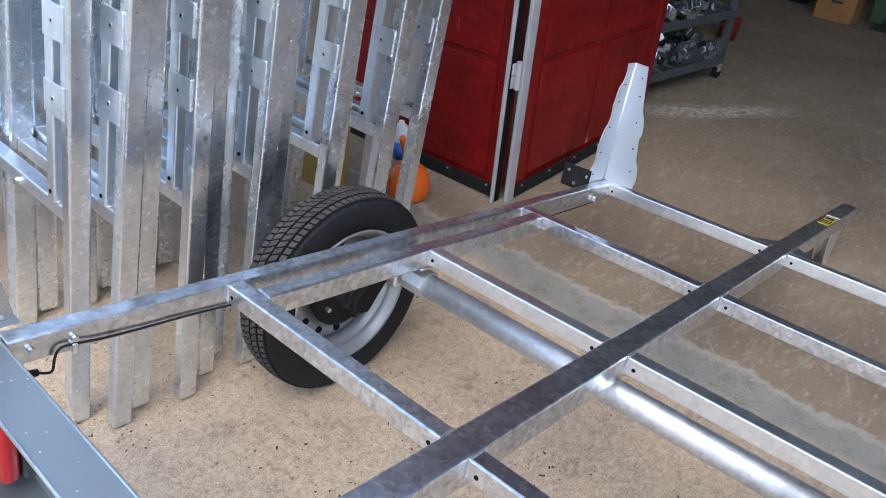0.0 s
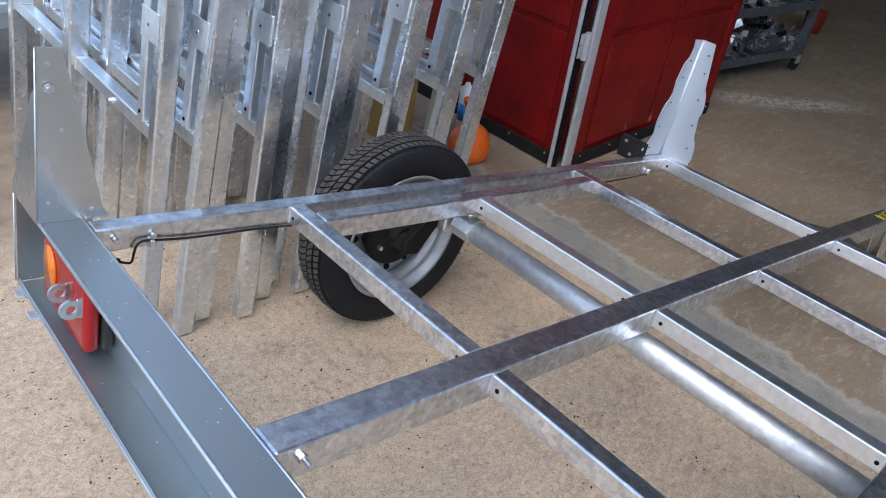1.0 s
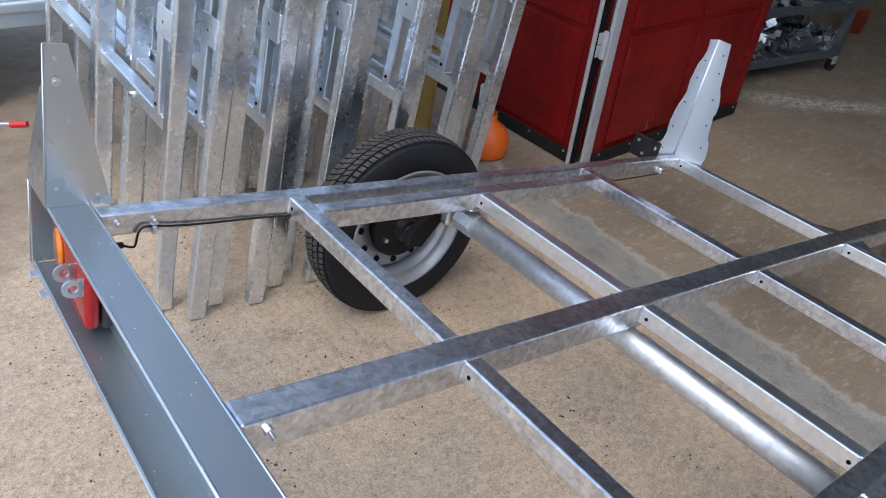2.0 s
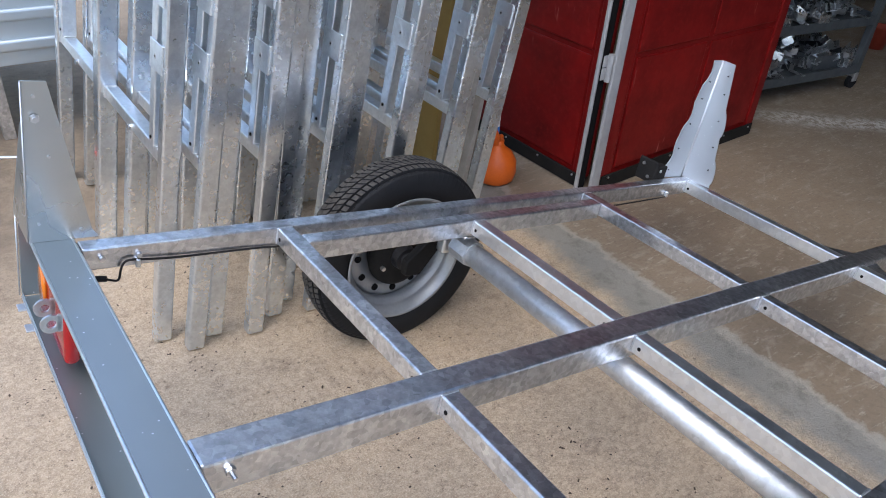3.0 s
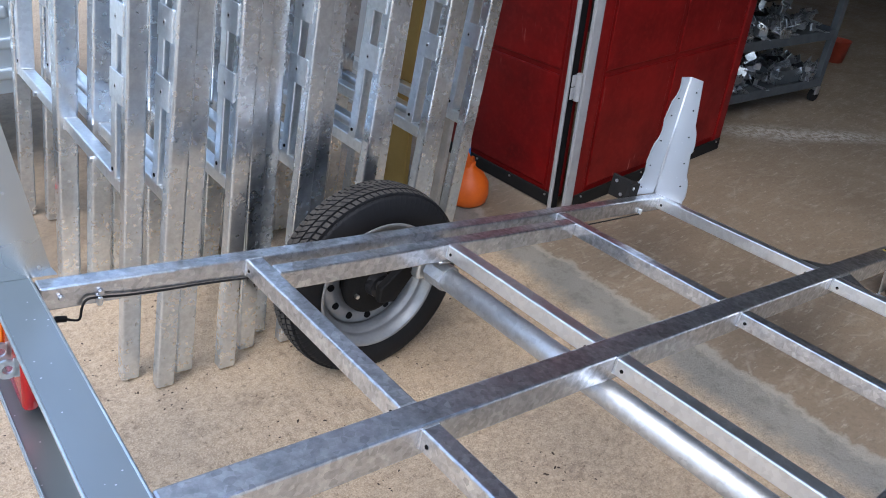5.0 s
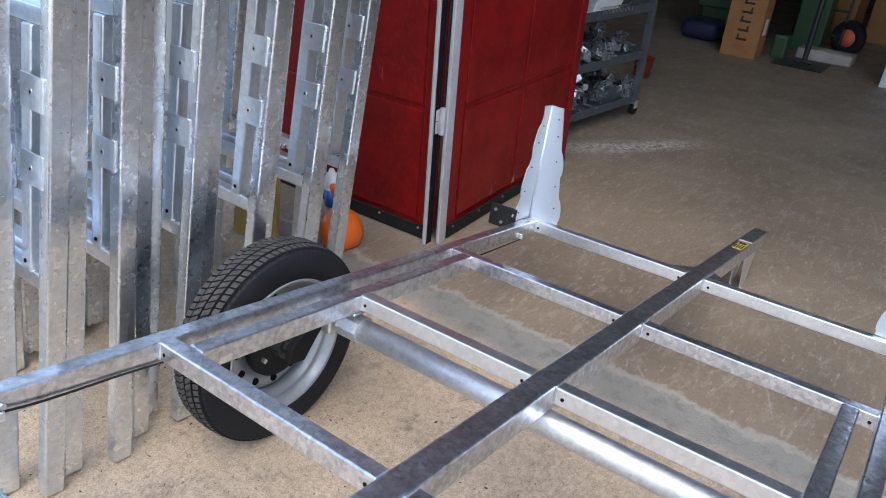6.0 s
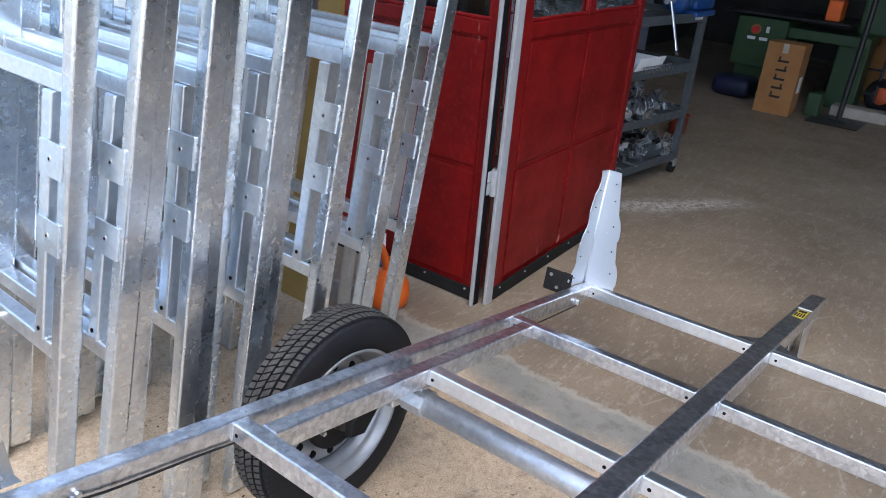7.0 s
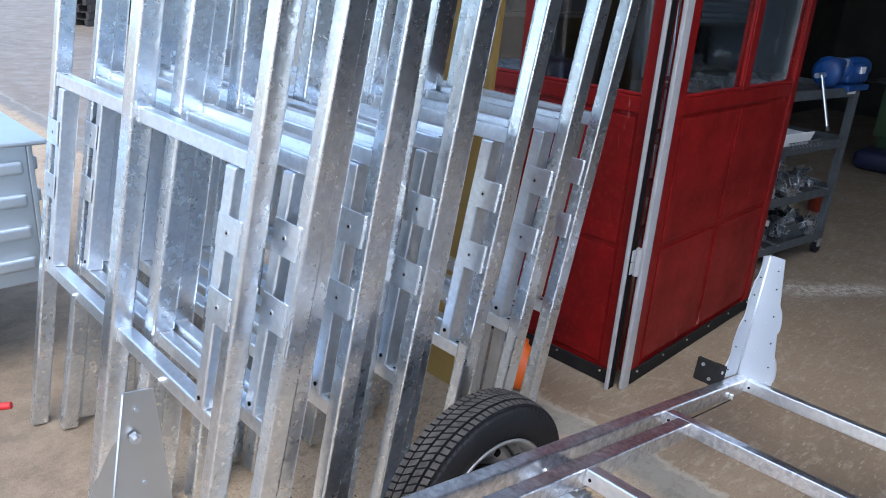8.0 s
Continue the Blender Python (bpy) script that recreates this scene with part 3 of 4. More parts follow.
        part("vent_hole", rod(c + Vector((0, -0.0022, 0)), c + Vector((0, 0.012, 0)), 0.0105, 16), HOLE, w)
    # hub drum, backing plate and stub
    part("hub", lathe([(0.02, 0.001), (0.02, 0.09), (-0.012, 0.104), (-0.026, 0.102), (-0.032, 0.09), (-0.034, 0.001)], 40), STRIP, w, "black hub drum", True)
    part("hub_collar", lathe([(-0.036, 0.001), (-0.036, 0.04), (-0.062, 0.036), (-0.066, 0.001)], 32), BLACK, w)
    for k in range(4):
        a = 2 * math.pi * (k + 0.3) / 4
        c = Vector((0.072 * math.cos(a), -0.032, 0.072 * math.sin(a)))
        part("hub_bolt", rod(c, c + Vector((0, -0.012, 0)), 0.007, 6), BOLT if k == 2 else BLACK, w)
    return w


def corner_upright(trailer, kind, side):
    """A folded sheet corner bracket standing at a corner of the frame."""
    u = empty("corner_upright")
    u.parent = trailer
    y0 = 0.125
    if kind == "rear":
        a = [(-1.018, y0, 0.412), (-0.893, y0, 0.412), (-0.905, y0, 0.43), (-0.978, y0, 0.73), (-1.02, y0, 0.73)]
        part("plate", sheet(a, 0.003), SHEET_DRY, u, "tall tapered sheet plate")
        b = [(-1.018, y0 + 0.0005, 0.413), (-1.018, 0.262, 0.413), (-1.018, 0.262, 0.425), (-1.018, 0.142, 0.645), (-1.018, y0 + 0.0005, 0.66)]
        part("gusset", sheet(b, 0.003), SHEET_DRY, u)
        # folds as paler rods, so the plate edges carry a bright highlight line
        for p, q in (((-1.0185, 0.262, 0.425), (-1.0185, 0.142, 0.645)), ((-1.0185, 0.262, 0.215), (-1.0185, 0.262, 0.425)), ((-1.0195, y0 - 0.001, 0.414), (-1.0195, y0 - 0.001, 0.729))):
            part("folded_edge", rod(p, q, 0.0018, 8), SHEET_PALE, u, "", True)
        part("end_plate", sheet([(-1.0145, 0.262, 0.212), (-0.945, 0.262, 0.212), (-0.945, 0.262, 0.405), (-1.0145, 0.262, 0.405)], 0.003), SHEET, u)
        for x, z, r in ((-1.0, 0.703, 0.0045), (-0.978, 0.588, 0.004), (-1.0, 0.452, 0.004), (-0.925, 0.432, 0.005)):
            part("hole", rod((x, y0 - 0.0034, z), (x, y0 + 0.001, z), 0.7 * r, 10), BOLT, u)
        bolt = part("bolt", rod((-1.0, y0 - 0.009, 0.664), (-1.0, y0 - 0.003, 0.664), 0.0085, 6), BOLT, u)
        part("bolt_stub", rod((-1.0, y0 - 0.015, 0.664), (-1.0, y0 - 0.0091, 0.664), 0.0045, 10), BOLT, u)
    else:
        wave = lambda t, amp, w: amp * max(0.0, math.sin(w * t)) ** 0.7 if math.sin(w * t) > 0 else 0.0
        zs = [0.412 + (0.832 - 0.412) * k / 20 for k in range(21)]
        left = [(1.09 - (0.128 - 0.078 * (z - 0.412) / 0.42) + wave(z - 0.45, 0.016, 42), y0, z) for z in zs]
        part("plate", sheet([(1.09, y0, 0.834), *reversed(left), (1.09, y0, 0.405)], 0.003), SHEET_PALE, u, "pale tapered sheet flange with a wavy edge")
        lug = lambda f, lo, hi: 0.0105 * math.sin(math.pi * (f - lo) / (hi - lo)) ** 0.45 if lo < f < hi else 0.0
        fs = [k / 48 for k in range(49)]
        right = [(1.0935, y0 - (0.118 - 0.07 * f) - lug(f, 0.03, 0.23) - lug(f, 0.42, 0.63), 0.412 + 0.42 * f) for f in fs]
        part("plate", sheet([(1.0935, y0 - 0.0005, 0.405), *right, (1.0935, y0 - 0.0005, 0.834)], 0.003), SHEET_PALE, u, "pale tapered sheet flange with two bulging lugs")
        part("fold", rod((1.0912, y0 - 0.0012, 0.405), (1.0912, y0 - 0.0012, 0.834), 0.0034, 12), SHEET_PALE, u, "", True)
        for z in (0.47, 0.55, 0.64, 0.73, 0.79):
            y = y0 - (0.118 - 0.07 * (z - 0.412) / 0.42) + 0.016
            part("hole", rod((1.0885, y, z), (1.0925, y, z), 0.0024, 8), HOLE, u)
            x = 1.09 - (0.128 - 0.078 * (z - 0.412) / 0.42) + 0.022
            part("hole", rod((x, y0 - 0.0045, z - 0.03), (x, y0 - 0.0005, z - 0.03), 0.002, 8), HOLE, u)
    if side < 0:
        u.matrix_basis = Matrix.Translation((0, 2 * MID, 0)) @ Matrix.Diagonal((1, -1, 1, 1))
    return u


def trailer():
    t = tagged(empty("trailer_chassis"), "bare galvanised trailer chassis with wheels, nose resting low on the concrete", "trailer")
    rear, front = -0.936, 1.105
    for s in (1, -1):
        y = lambda v: MID + s * (v - MID)
        rail = part("side_rail", box(rear, front, y(0.08), y(0.12), TOP - 0.05, TOP, 0.004), ZINC, t)
        for x in (-0.9, -0.829):
            part("bolt", rod((x, y(0.079), 0.387), (x, y(0.07), 0.387), 0.0055, 6), BOLT, rail)
        inner = part("inner_rail", box(-0.484, 0.512, y(0.0), y(0.04), TOP - 0.05, TOP - 0.0005, 0.004), ZINC, t)
        for k, (x0, end) in enumerate(((-0.523, 0.0795), (0.0, -0.0005), (0.5125, 0.0795), (1.065, 0.0795))):
            c = part("cross_member", box(x0, x0 + 0.038, y(-0.4995), y(end), TOP - 0.042, TOP - 0.001, 0.0035), ZINC_NEW if k % 2 else ZINC, t)
            for yy in (end - 0.014, -0.4995 + 0.02):
                part("hole", rod((x0 - 0.0008, y(yy), TOP - 0.024), (x0 + 0.004, y(yy), TOP - 0.024), 0.0045, 10), HOLE, c)
            for ye in (end - 0.001, -0.498):
                part("weld_bead", weld([(x0 + 0.036, y(ye), TOP - 0.002), (x0 + 0.001, y(ye), TOP - 0.002), (x0, y(ye), TOP - 0.04)], 0.0028), WELD, c)
        # suspension: mounting plates, square stub, trailing arm
        part("axle_plate", box(AX - 0.05, AX + 0.055, y(0.0), y(0.12), TOP - 0.058, TOP - 0.0505, 0.002, 1), ZINC, t)
        part("axle_bracket", box(AX - 0.04, AX + 0.045, y(0.085), y(0.118), AZ - 0.035, TOP - 0.0585, 0.006), ZINC_NEW, t)
        arm = bmesh.new()
        rod((AX, y(0.1185), AZ - 0.005), (AX, y(0.215), AZ - 0.005), 0.034, 20, bm=arm)
        sheet([(0.07, y(0.19), 0.325), (0.075, y(0.19), 0.27), (-0.005, y(0.19), 0.15), (-0.06, y(0.19), 0.155), (-0.062, y(0.19), 0.20)], 0.026 * s, arm, 0.004)
        part("suspension_arm", arm, STRIP, t, "black trailing suspension arm")
        part("arm_stop", rod((-0.03, y(0.165), 0.185), (-0.03, y(0.215), 0.185), 0.018, 14), BLACK, t)
        part("stub_axle", rod((-0.031, y(0.216), 0.181), (-0.031, y(0.26), 0.181), 0.026, 16), BLACK, t)
        axle_wheel(t, s)
        corner_upright(t, "rear", s)
        corner_upright(t, "front", s)
    part("centre_beam", box(-0.938, 2.0, MID - 0.03, MID + 0.03, TOP - 0.06, TOP + 0.002, 0.005), ZINC, t)
    part("bolt", rod((-0.895, MID - 0.03, 0.39), (-0.895, MID - 0.052, 0.39), 0.0035, 8), BOLT, t)
    part("bolt_nut", rod((-0.895, MID - 0.0305, 0.39), (-0.895, MID - 0.037, 0.39), 0.008, 6), BOLT, t)
    axle = part("axle_tube", rod((AX, MID - 0.6, AZ), (AX, MID + 0.6, AZ), 0.031, 32), AXLE, t, "round galvanised axle tube", True)
    for s in (1, -1):
        part("axle_collar", rod((AX, MID + s * 0.535, AZ), (AX, MID + s * 0.6005, AZ), 0.038, 8), AXLE, t)
    # nose foot, front gussets, label
    foot = bmesh.new()
    sheet([(1.70, MID - 0.02, TOP - 0.058), (1.88, MID - 0.02, TOP - 0.058), (1.83, MID - 0.02, 0.19), (1.78, MID - 0.02, 0.19)], 0.005, foot)
    sheet([(1.70, MID + 0.02, TOP - 0.058), (1.88, MID + 0.02, TOP - 0.058), (1.83, MID + 0.02, 0.19), (1.78, MID + 0.02, 0.19)], 0.005, foot)
    box(1.77, 1.84, MID - 0.026, MID + 0.026, 0.185, 0.192, 0.001, 1, foot)
    part("nose_foot", foot, ZINC_NEW, t, "bent sheet foot under the beam")
    for s in (1, -1):
        part("front_gusset", sheet([(1.1055, MID + s * 0.0305, TOP - 0.01), (1.20, MID + s * 0.0305, TOP - 0.01), (1.1055, MID + s * 0.13, TOP - 0.01)], 0.005 * s), ZINC, t)
    lab = part("warning_label", box(1.56, 1.68, MID - 0.026, MID + 0.012, TOP + 0.0022, TOP + 0.0032, 0, 1), YELLOW, t, "small yellow and black label with unreadable print")
    for k in range(4):
        part("print_bar", box(1.568, 1.632, MID - 0.022 + 0.009 * k, MID - 0.0165 + 0.009 * k, TOP + 0.0033, TOP + 0.0036, 0, 1), INK, lab)
    part("print_patch", box(1.642, 1.672, MID - 0.02, MID + 0.008, TOP + 0.0033, TOP + 0.0036, 0, 1), INK, lab)
    part("paper_label", box(1.70, 1.715, MID - 0.03, MID + 0.02, TOP + 0.0022, TOP + 0.003, 0, 1), WHITE, t, "white strip label")
    # rear lamp channel: top flange, web, bottom flange, folded lips
    ya, yb = 2 * MID - 0.262, 0.2595
    ch = part("rear_channel_top", box(-1.014, -0.94, ya, yb, TOP - 0.0015, TOP + 0.0015, 0.0012, 1), SHEET, t, "smooth blue-grey sheet channel with water spots")
    part("rear_channel_web", box(-0.9432, -0.9402, ya, yb, 0.2125, TOP - 0.002, 0.001, 1), SHEET, t)
    part("rear_channel_base", box(-1.014, -0.94, ya, yb, 0.2085, 0.212, 0.0012, 1), SHEET, t)
    part("channel_lip", box(-1.0145, -1.0118, ya, yb, TOP - 0.008, TOP - 0.002, 0.001, 1), SHEET, t)
    part("channel_lip", box(-1.0145, -1.0118, ya, yb, 0.2125, 0.222, 0.001, 1), SHEET, t)
    # channel folds; brighter zinc puts their edge highlight into the colour
    for x, z in ((-1.0135, TOP - 0.0005), (-0.9415, TOP - 0.0005), (-1.0135, 0.2125)):
        part("folded_edge", rod((x, ya + 0.001, z), (x, yb - 0.001, z), 0.0032, 10), ZINC_NEW, t, "folded sheet edge in brighter zinc as its highlight", True)
    part("channel_foot", box(-1.03, -1.0146, 0.212, 0.24, 0.204, 0.2075, 0.001, 1), SHEET_PALE, t)
    part("channel_foot", box(-1.03, -1.0146, 0.13, 0.158, 0.204, 0.2075, 0.001, 1), SHEET_PALE, t)
    for s in (1, -1):
        y = lambda v: MID + s * (v - MID)
        lamp = empty("tail_lamp")
        lamp.parent = t
        part("housing", box(-0.968, -0.944, y(-0.055), y(0.168), 0.235, 0.385, 0.012, 3), BLACK, lamp)
        bm = box(-0.998, -0.9685, y(-0.053), y(0.168), 0.236, 0.385, 0.0135, 5)
        part("red_lens", bm, REDLENS, lamp, "glossy red lamp lens", True)
        part("amber_lens", turned(rod((-1.002, 0, 0), (-0.9975, 0, 0), 0.031, 32), Matrix.Translation((0, y(0.118), 0.322)) @ Matrix.Diagonal((1, 1, 1.5, 1))), AMBER, lamp, "amber indicator lens", True)
        for yy in (0.016, -0.04):
            lug = lathe([(-0.0025, 0.0085), (-0.0025, 0.019), (0.0025, 0.019), (0.0025, 0.0085)], 28, closed=True)
            box(0.0095, 0.024, -0.0025, 0.0025, -0.019, 0.019, 0.001, 1, lug)
            part("lug", turned(lug, pose(-1.016, y(yy), 0.332)), BOLT, lamp, "zinc eye lug")
    # lamp cable along the rail
    tube_path([(0.96, 0.072, 0.362), (0.62, 0.068, 0.352), (0.3, 0.07, 0.362), (-0.369, 0.073, 0.352), (-0.55, 0.075, 0.368), (-0.767, 0.073, 0.37), (-0.837, 0.072, 0.379), (-0.858, 0.072, 0.379), (-0.866, 0.072, 0.36), (-0.868, 0.072, 0.334), (-0.88, 0.072, 0.335), (-0.895, 0.072, 0.342)], 0.0025, "lamp_cable", CABLE, t, "thin black cable hung under the rail")
    part("cable_plug", rod((-0.893, 0.072, 0.342), (-0.913, 0.072, 0.345), 0.0065, 10), CABLE, t)
    for x in (-0.832, 0.955):
        part("cable_clip", box(x - 0.005, x + 0.005, 0.067, 0.0795, 0.36, 0.38, 0.003), ZINC_NEW, t)
    # front marker bracket outside the rail
    part("marker_bracket", box(0.93, 0.985, 0.1205, 0.16, 0.385, 0.455, 0.006), STRIP, t, "black plastic marker lamp bracket")
    for z in (0.402, 0.438):
        part("marker_screw", rod((0.945, 0.1195, z), (0.945, 0.117, z), 0.006, 10), BOLT, t)
    part("marker_plate", box(0.918, 0.9295, 0.1205, 0.2, 0.39, 0.47, 0.004, 1), STRIP, t)
    for y, z in ((0.145, 0.41), (0.175, 0.45)):
        part("marker_screw", rod((0.914, y, z), (0.9178, y, z), 0.006, 10), BOLT, t)
    t.matrix_world = TILT
    return t


trailer()


# ---- stack of chassis frames standing on end ----
RACK = 0.055
WIDE = 1.2


def chassis_frame(side):
    """A bare frame on end, racked a little out of square: x its depth (underside at 0), y its width, z its length."""
    f = tagged(empty("chassis_frame"), "galvanised trailer chassis frame stood on end, leaning on the stack", "chassis frame", "stack of chassis frames")
    long_ = 2.1
    for s in (0, 1):
        y = lambda v: v if s == 0 else WIDE - v
        rail = part("side_rail", box(0, 0.05, y(0.0), y(0.04), 0, long_, 0.006, 3), ZINC_FRAME, f)
        part("inner_rail", box(0.001, 0.05, y(0.078), y(0.115), 0.6105, 1.164, 0.004), ZINC_NEW, f)
        for zc in (0.865, 1.03):
            p = part("axle_plate", box(-0.004, -0.0003, y(0.018), y(0.108), zc - 0.037, zc + 0.037, 0.001, 1), ZINC_NEW, f)
            part("hole_rim", rod((-0.0046, y(0.066), zc), (-0.0035, y(0.066), zc), 0.0075, 12), BOLT, p)
            part("hole", rod((-0.0049, y(0.066), zc), (-0.0035, y(0.066), zc), 0.0034, 10), HOLE, p)
            part("weld_bead", weld([(-0.0015, y(0.018), zc - 0.036), (-0.0015, y(0.018), zc + 0.036)], 0.0027), WELD, p)
        for z0 in (0.572, 1.165, 1.76, 2.06):
            c = part("cross_member", box(0.01, 0.0495, y(0.0405), y(0.5695), z0, z0 + 0.038, 0.0035), ZINC_NEW, f)
            for ye in (0.0415, 0.568):
                part("weld_bead", weld([(0.01, y(ye), z0), (0.01, y(ye), z0 + 0.037), (0.045, y(ye), z0 + 0.037)]), WELD, c)
            part("hole", rod((0.0245, y(0.062), z0 + 0.0375), (0.0245, y(0.062), z0 + 0.0385), 0.006, 10), HOLE, c)
        part("hole", rod((-0.0006, y(0.097), 0.635), (0.002, y(0.097), 0.635), 0.0055, 10), HOLE, f)
        part("nut", rod((0.0099, y(0.3), 0.58), (0.0, y(0.3), 0.58), 0.009, 6), ZINC_FRAME, f)
    part("centre_beam", box(-0.01, 0.05, 0.57, 0.63, 0, long_, 0.007, 3), ZINC_FRAME, f)
    rack = Matrix.Identity(4)
    rack[1][2] = -RACK * side
    for p in f.children_recursive:
        p.data.transform(rack)
    return f


# one row with the axle plates to the front: foot x, foot y, lean
proto = chassis_frame(1)
FRONT = [(-0.657, 0.555, 8.8), (-0.588, 0.469, 9.4), (-0.410, 0.449, 7.6), (-0.204, 0.463, 7.6), (0.020, 0.469, 7.8), (0.244, 0.482, 7.5), (0.437, 0.514, 7.2)]
for n, (x, y, lean) in enumerate(FRONT):
    m = pose(x, y, 0.009, 0, lean, 0)
    if n == 0:
        proto.matrix_world = m
    else:
        copy_thing(proto, m)
# frames turned with their deck side to the front, close behind the others
proto_turned = chassis_frame(-1)
TURNED = [(-0.522, 0.495, 8.6), (-0.326, 0.492, 6.2), (-0.262, 0.545, 6.4), (-0.125, 0.500, 6.6), (0.098, 0.520, 7.0), (0.315, 0.528, 7.0)]
for n, (x, y, lean) in enumerate(TURNED):
    m = pose(x + 0.05, y + WIDE, 0.009, 0, -lean, 180)
    if n == 0:
        proto_turned.matrix_world = m
    else:
        copy_thing(proto_turned, m)


# ---- things leaning and lying behind the frames ----
board = tagged(part("plywood_board", turned(box(-0.012, 0.012, 0, 0.34, 0, 1.75, 0.003, 1), pose(0.69, 1.04, 0, 0, 4, 0)), OCHRE), "ochre-coated plywood board leaning behind the frames", "board")
for k, (x, y, h) in enumerate(((0.70, 0.92, 0.95), (0.73, 0.87, 0.9), (0.76, 0.98, 1.0))):
    tagged(part("timber_batten", turned(box(-0.012, 0.012, 0, 0.045, 0, h, 0.003, 1), pose(x, y, 0, 0, 8 + k, 4 * k)), TIMBER), "weathered pale timber batten leaning behind the frames", "batten", "leaning battens")


def orange_jug():
    j = tagged(empty("plastic_jug"), "orange plastic jug standing on the concrete by the door", "jug")
    part("body", lathe([(0.0, 0.001), (0.0, 0.062), (0.012, 0.078), (0.045, 0.086), (0.09, 0.082), (0.125, 0.062), (0.145, 0.035), (0.16, 0.024), (0.175, 0.025), (0.175, 0.001)], 32, "z"), ORANGE, j, "", True)
    part("spout", rod((0, 0, 0.15), (-0.05, 0.03, 0.27), 0.022, 14, 0.012), ORANGE, j)
    tube_path([(0.02, 0, 0.15), (0.07, 0, 0.175), (0.095, 0, 0.12), (0.08, 0, 0.06)], 0.01, "handle", ORANGE, j)
    return j


orange_jug().matrix_world = pose(0.93, 0.905, 0, 0, 0, 40) @ Matrix.Diagonal((1.08, 1.08, 1.08, 1))


def sealant_tube():
    c = tagged(empty("sealant_cartridge"), "white cartridge with a blue label standing by the red door", "cartridge")
    part("body", lathe([(0.0, 0.001), (0.0, 0.024), (0.2, 0.024), (0.208, 0.012), (0.22, 0.008), (0.22, 0.001)], 24, "z"), WHITE, c, "", True)
    part("label_band", lathe([(0.09, 0.0243), (0.09, 0.0248), (0.15, 0.0248), (0.15, 0.0243)], 24, "z", True), LABELBLUE, c, "blue printed band", True)
    return c


sealant_tube().matrix_world = pose(1.0, 1.03, 0, 0, 0, 0) @ Matrix.Diagonal((1.3, 1.3, 1.3, 1))


# ---- yard beside the building ----
def tub():
    """A ribbed galvanised trailer tub on legs."""
    b = tagged(empty("trailer_tub"), "pale galvanised sheet trailer tub with pressed ribs, parked in the yard", "trailer tub")
    part("cover", box(-2.6, -0.37, 2.2, 3.4, 0.885, 0.905, 0.006), SHEET_TUB, b)
    part("side", box(-2.58, -0.43, 2.24, 2.26, 0.36, 0.884, 0.004), SHEET_TUB, b)
    part("side", box(-2.58, -0.43, 3.34, 3.36, 0.36, 0.884, 0.004), SHEET_TUB, b)
    part("end", box(-0.4295, -0.41, 2.24, 3.36, 0.36, 0.884, 0.004), SHEET_TUB, b)
    part("bed", box(-2.57, -0.44, 2.27, 3.33, 0.36, 0.38, 0.004), SHEET_TUB, b)
    for z in (0.42, 0.54, 0.66, 0.78):
        part("rib", box(-2.55, -0.45, 2.214, 2.2395, z, z + 0.05, 0.012, 3), SHEET_TUB, b)
        part("rib", box(-0.4095, -0.39, 2.27, 3.33, z, z + 0.05, 0.009, 3), SHEET_TUB, b)
    for x in (-2.45, -0.75):
        for y in (2.34, 3.24):
            part("leg", box(x, x + 0.05, y, y + 0.05, 0.0, 0.3595, 0.004), ZINC, b)
    b.matrix_world = pose(-0.03, -0.12, 0)
    return b


tub()


def floor_jack():
    j = tagged(empty("floor_jack"), "low trolley jack with a red-tipped lever in the yard", "jack")
    part("body", box(-1.75, -1.3, 1.95, 2.12, 0.03, 0.13, 0.02, 3), BLACK, j)
    for x in (-1.68, -1.38):
        for y in (1.93, 2.115):
            part("wheel", rod((x, y, 0.035), (x, y + 0.025, 0.035), 0.035, 18), BLACK, j)
    part("lever", rod((-1.35, 2.03, 0.12), (-0.76, 1.61, 0.185), 0.006, 10), BOLT, j)
    part("grip", rod((-0.785, 1.62, 0.183), (-0.735, 1.585, 0.19), 0.012, 14), REDTIP, j, "red plastic grip")
    return j


floor_jack()


def pallet():
    p = tagged(empty("pallet"), "dark weathered pallet in a stack across the yard", "pallet", "stack of pallets")
    for k in range(6):
        part("board", box(0, 1.2, 0.14 * k, 0.14 * k + 0.1, 0.12, 0.142, 0.004, 1), PALLET, p)
    for k in range(3):
        part("bearer", box(0, 1.2, 0.35 * k, 0.35 * k + 0.1, 0.022, 0.1195, 0.004, 1), PALLET, p)
        part("board", box(0, 1.2, 0.35 * k, 0.35 * k + 0.1, 0.0, 0.0215, 0.004, 1), PALLET, p)
    return p


first = pallet()
first.matrix_world = pose(4.4, 15.8, 0, 0, 0, 20)
for k in range(1, 7):
    copy_thing(first, pose(4.4 + 0.04 * (k % 3), 15.8, 0.1425 * k, 0, 0, 20 + 2 * (k % 2)))


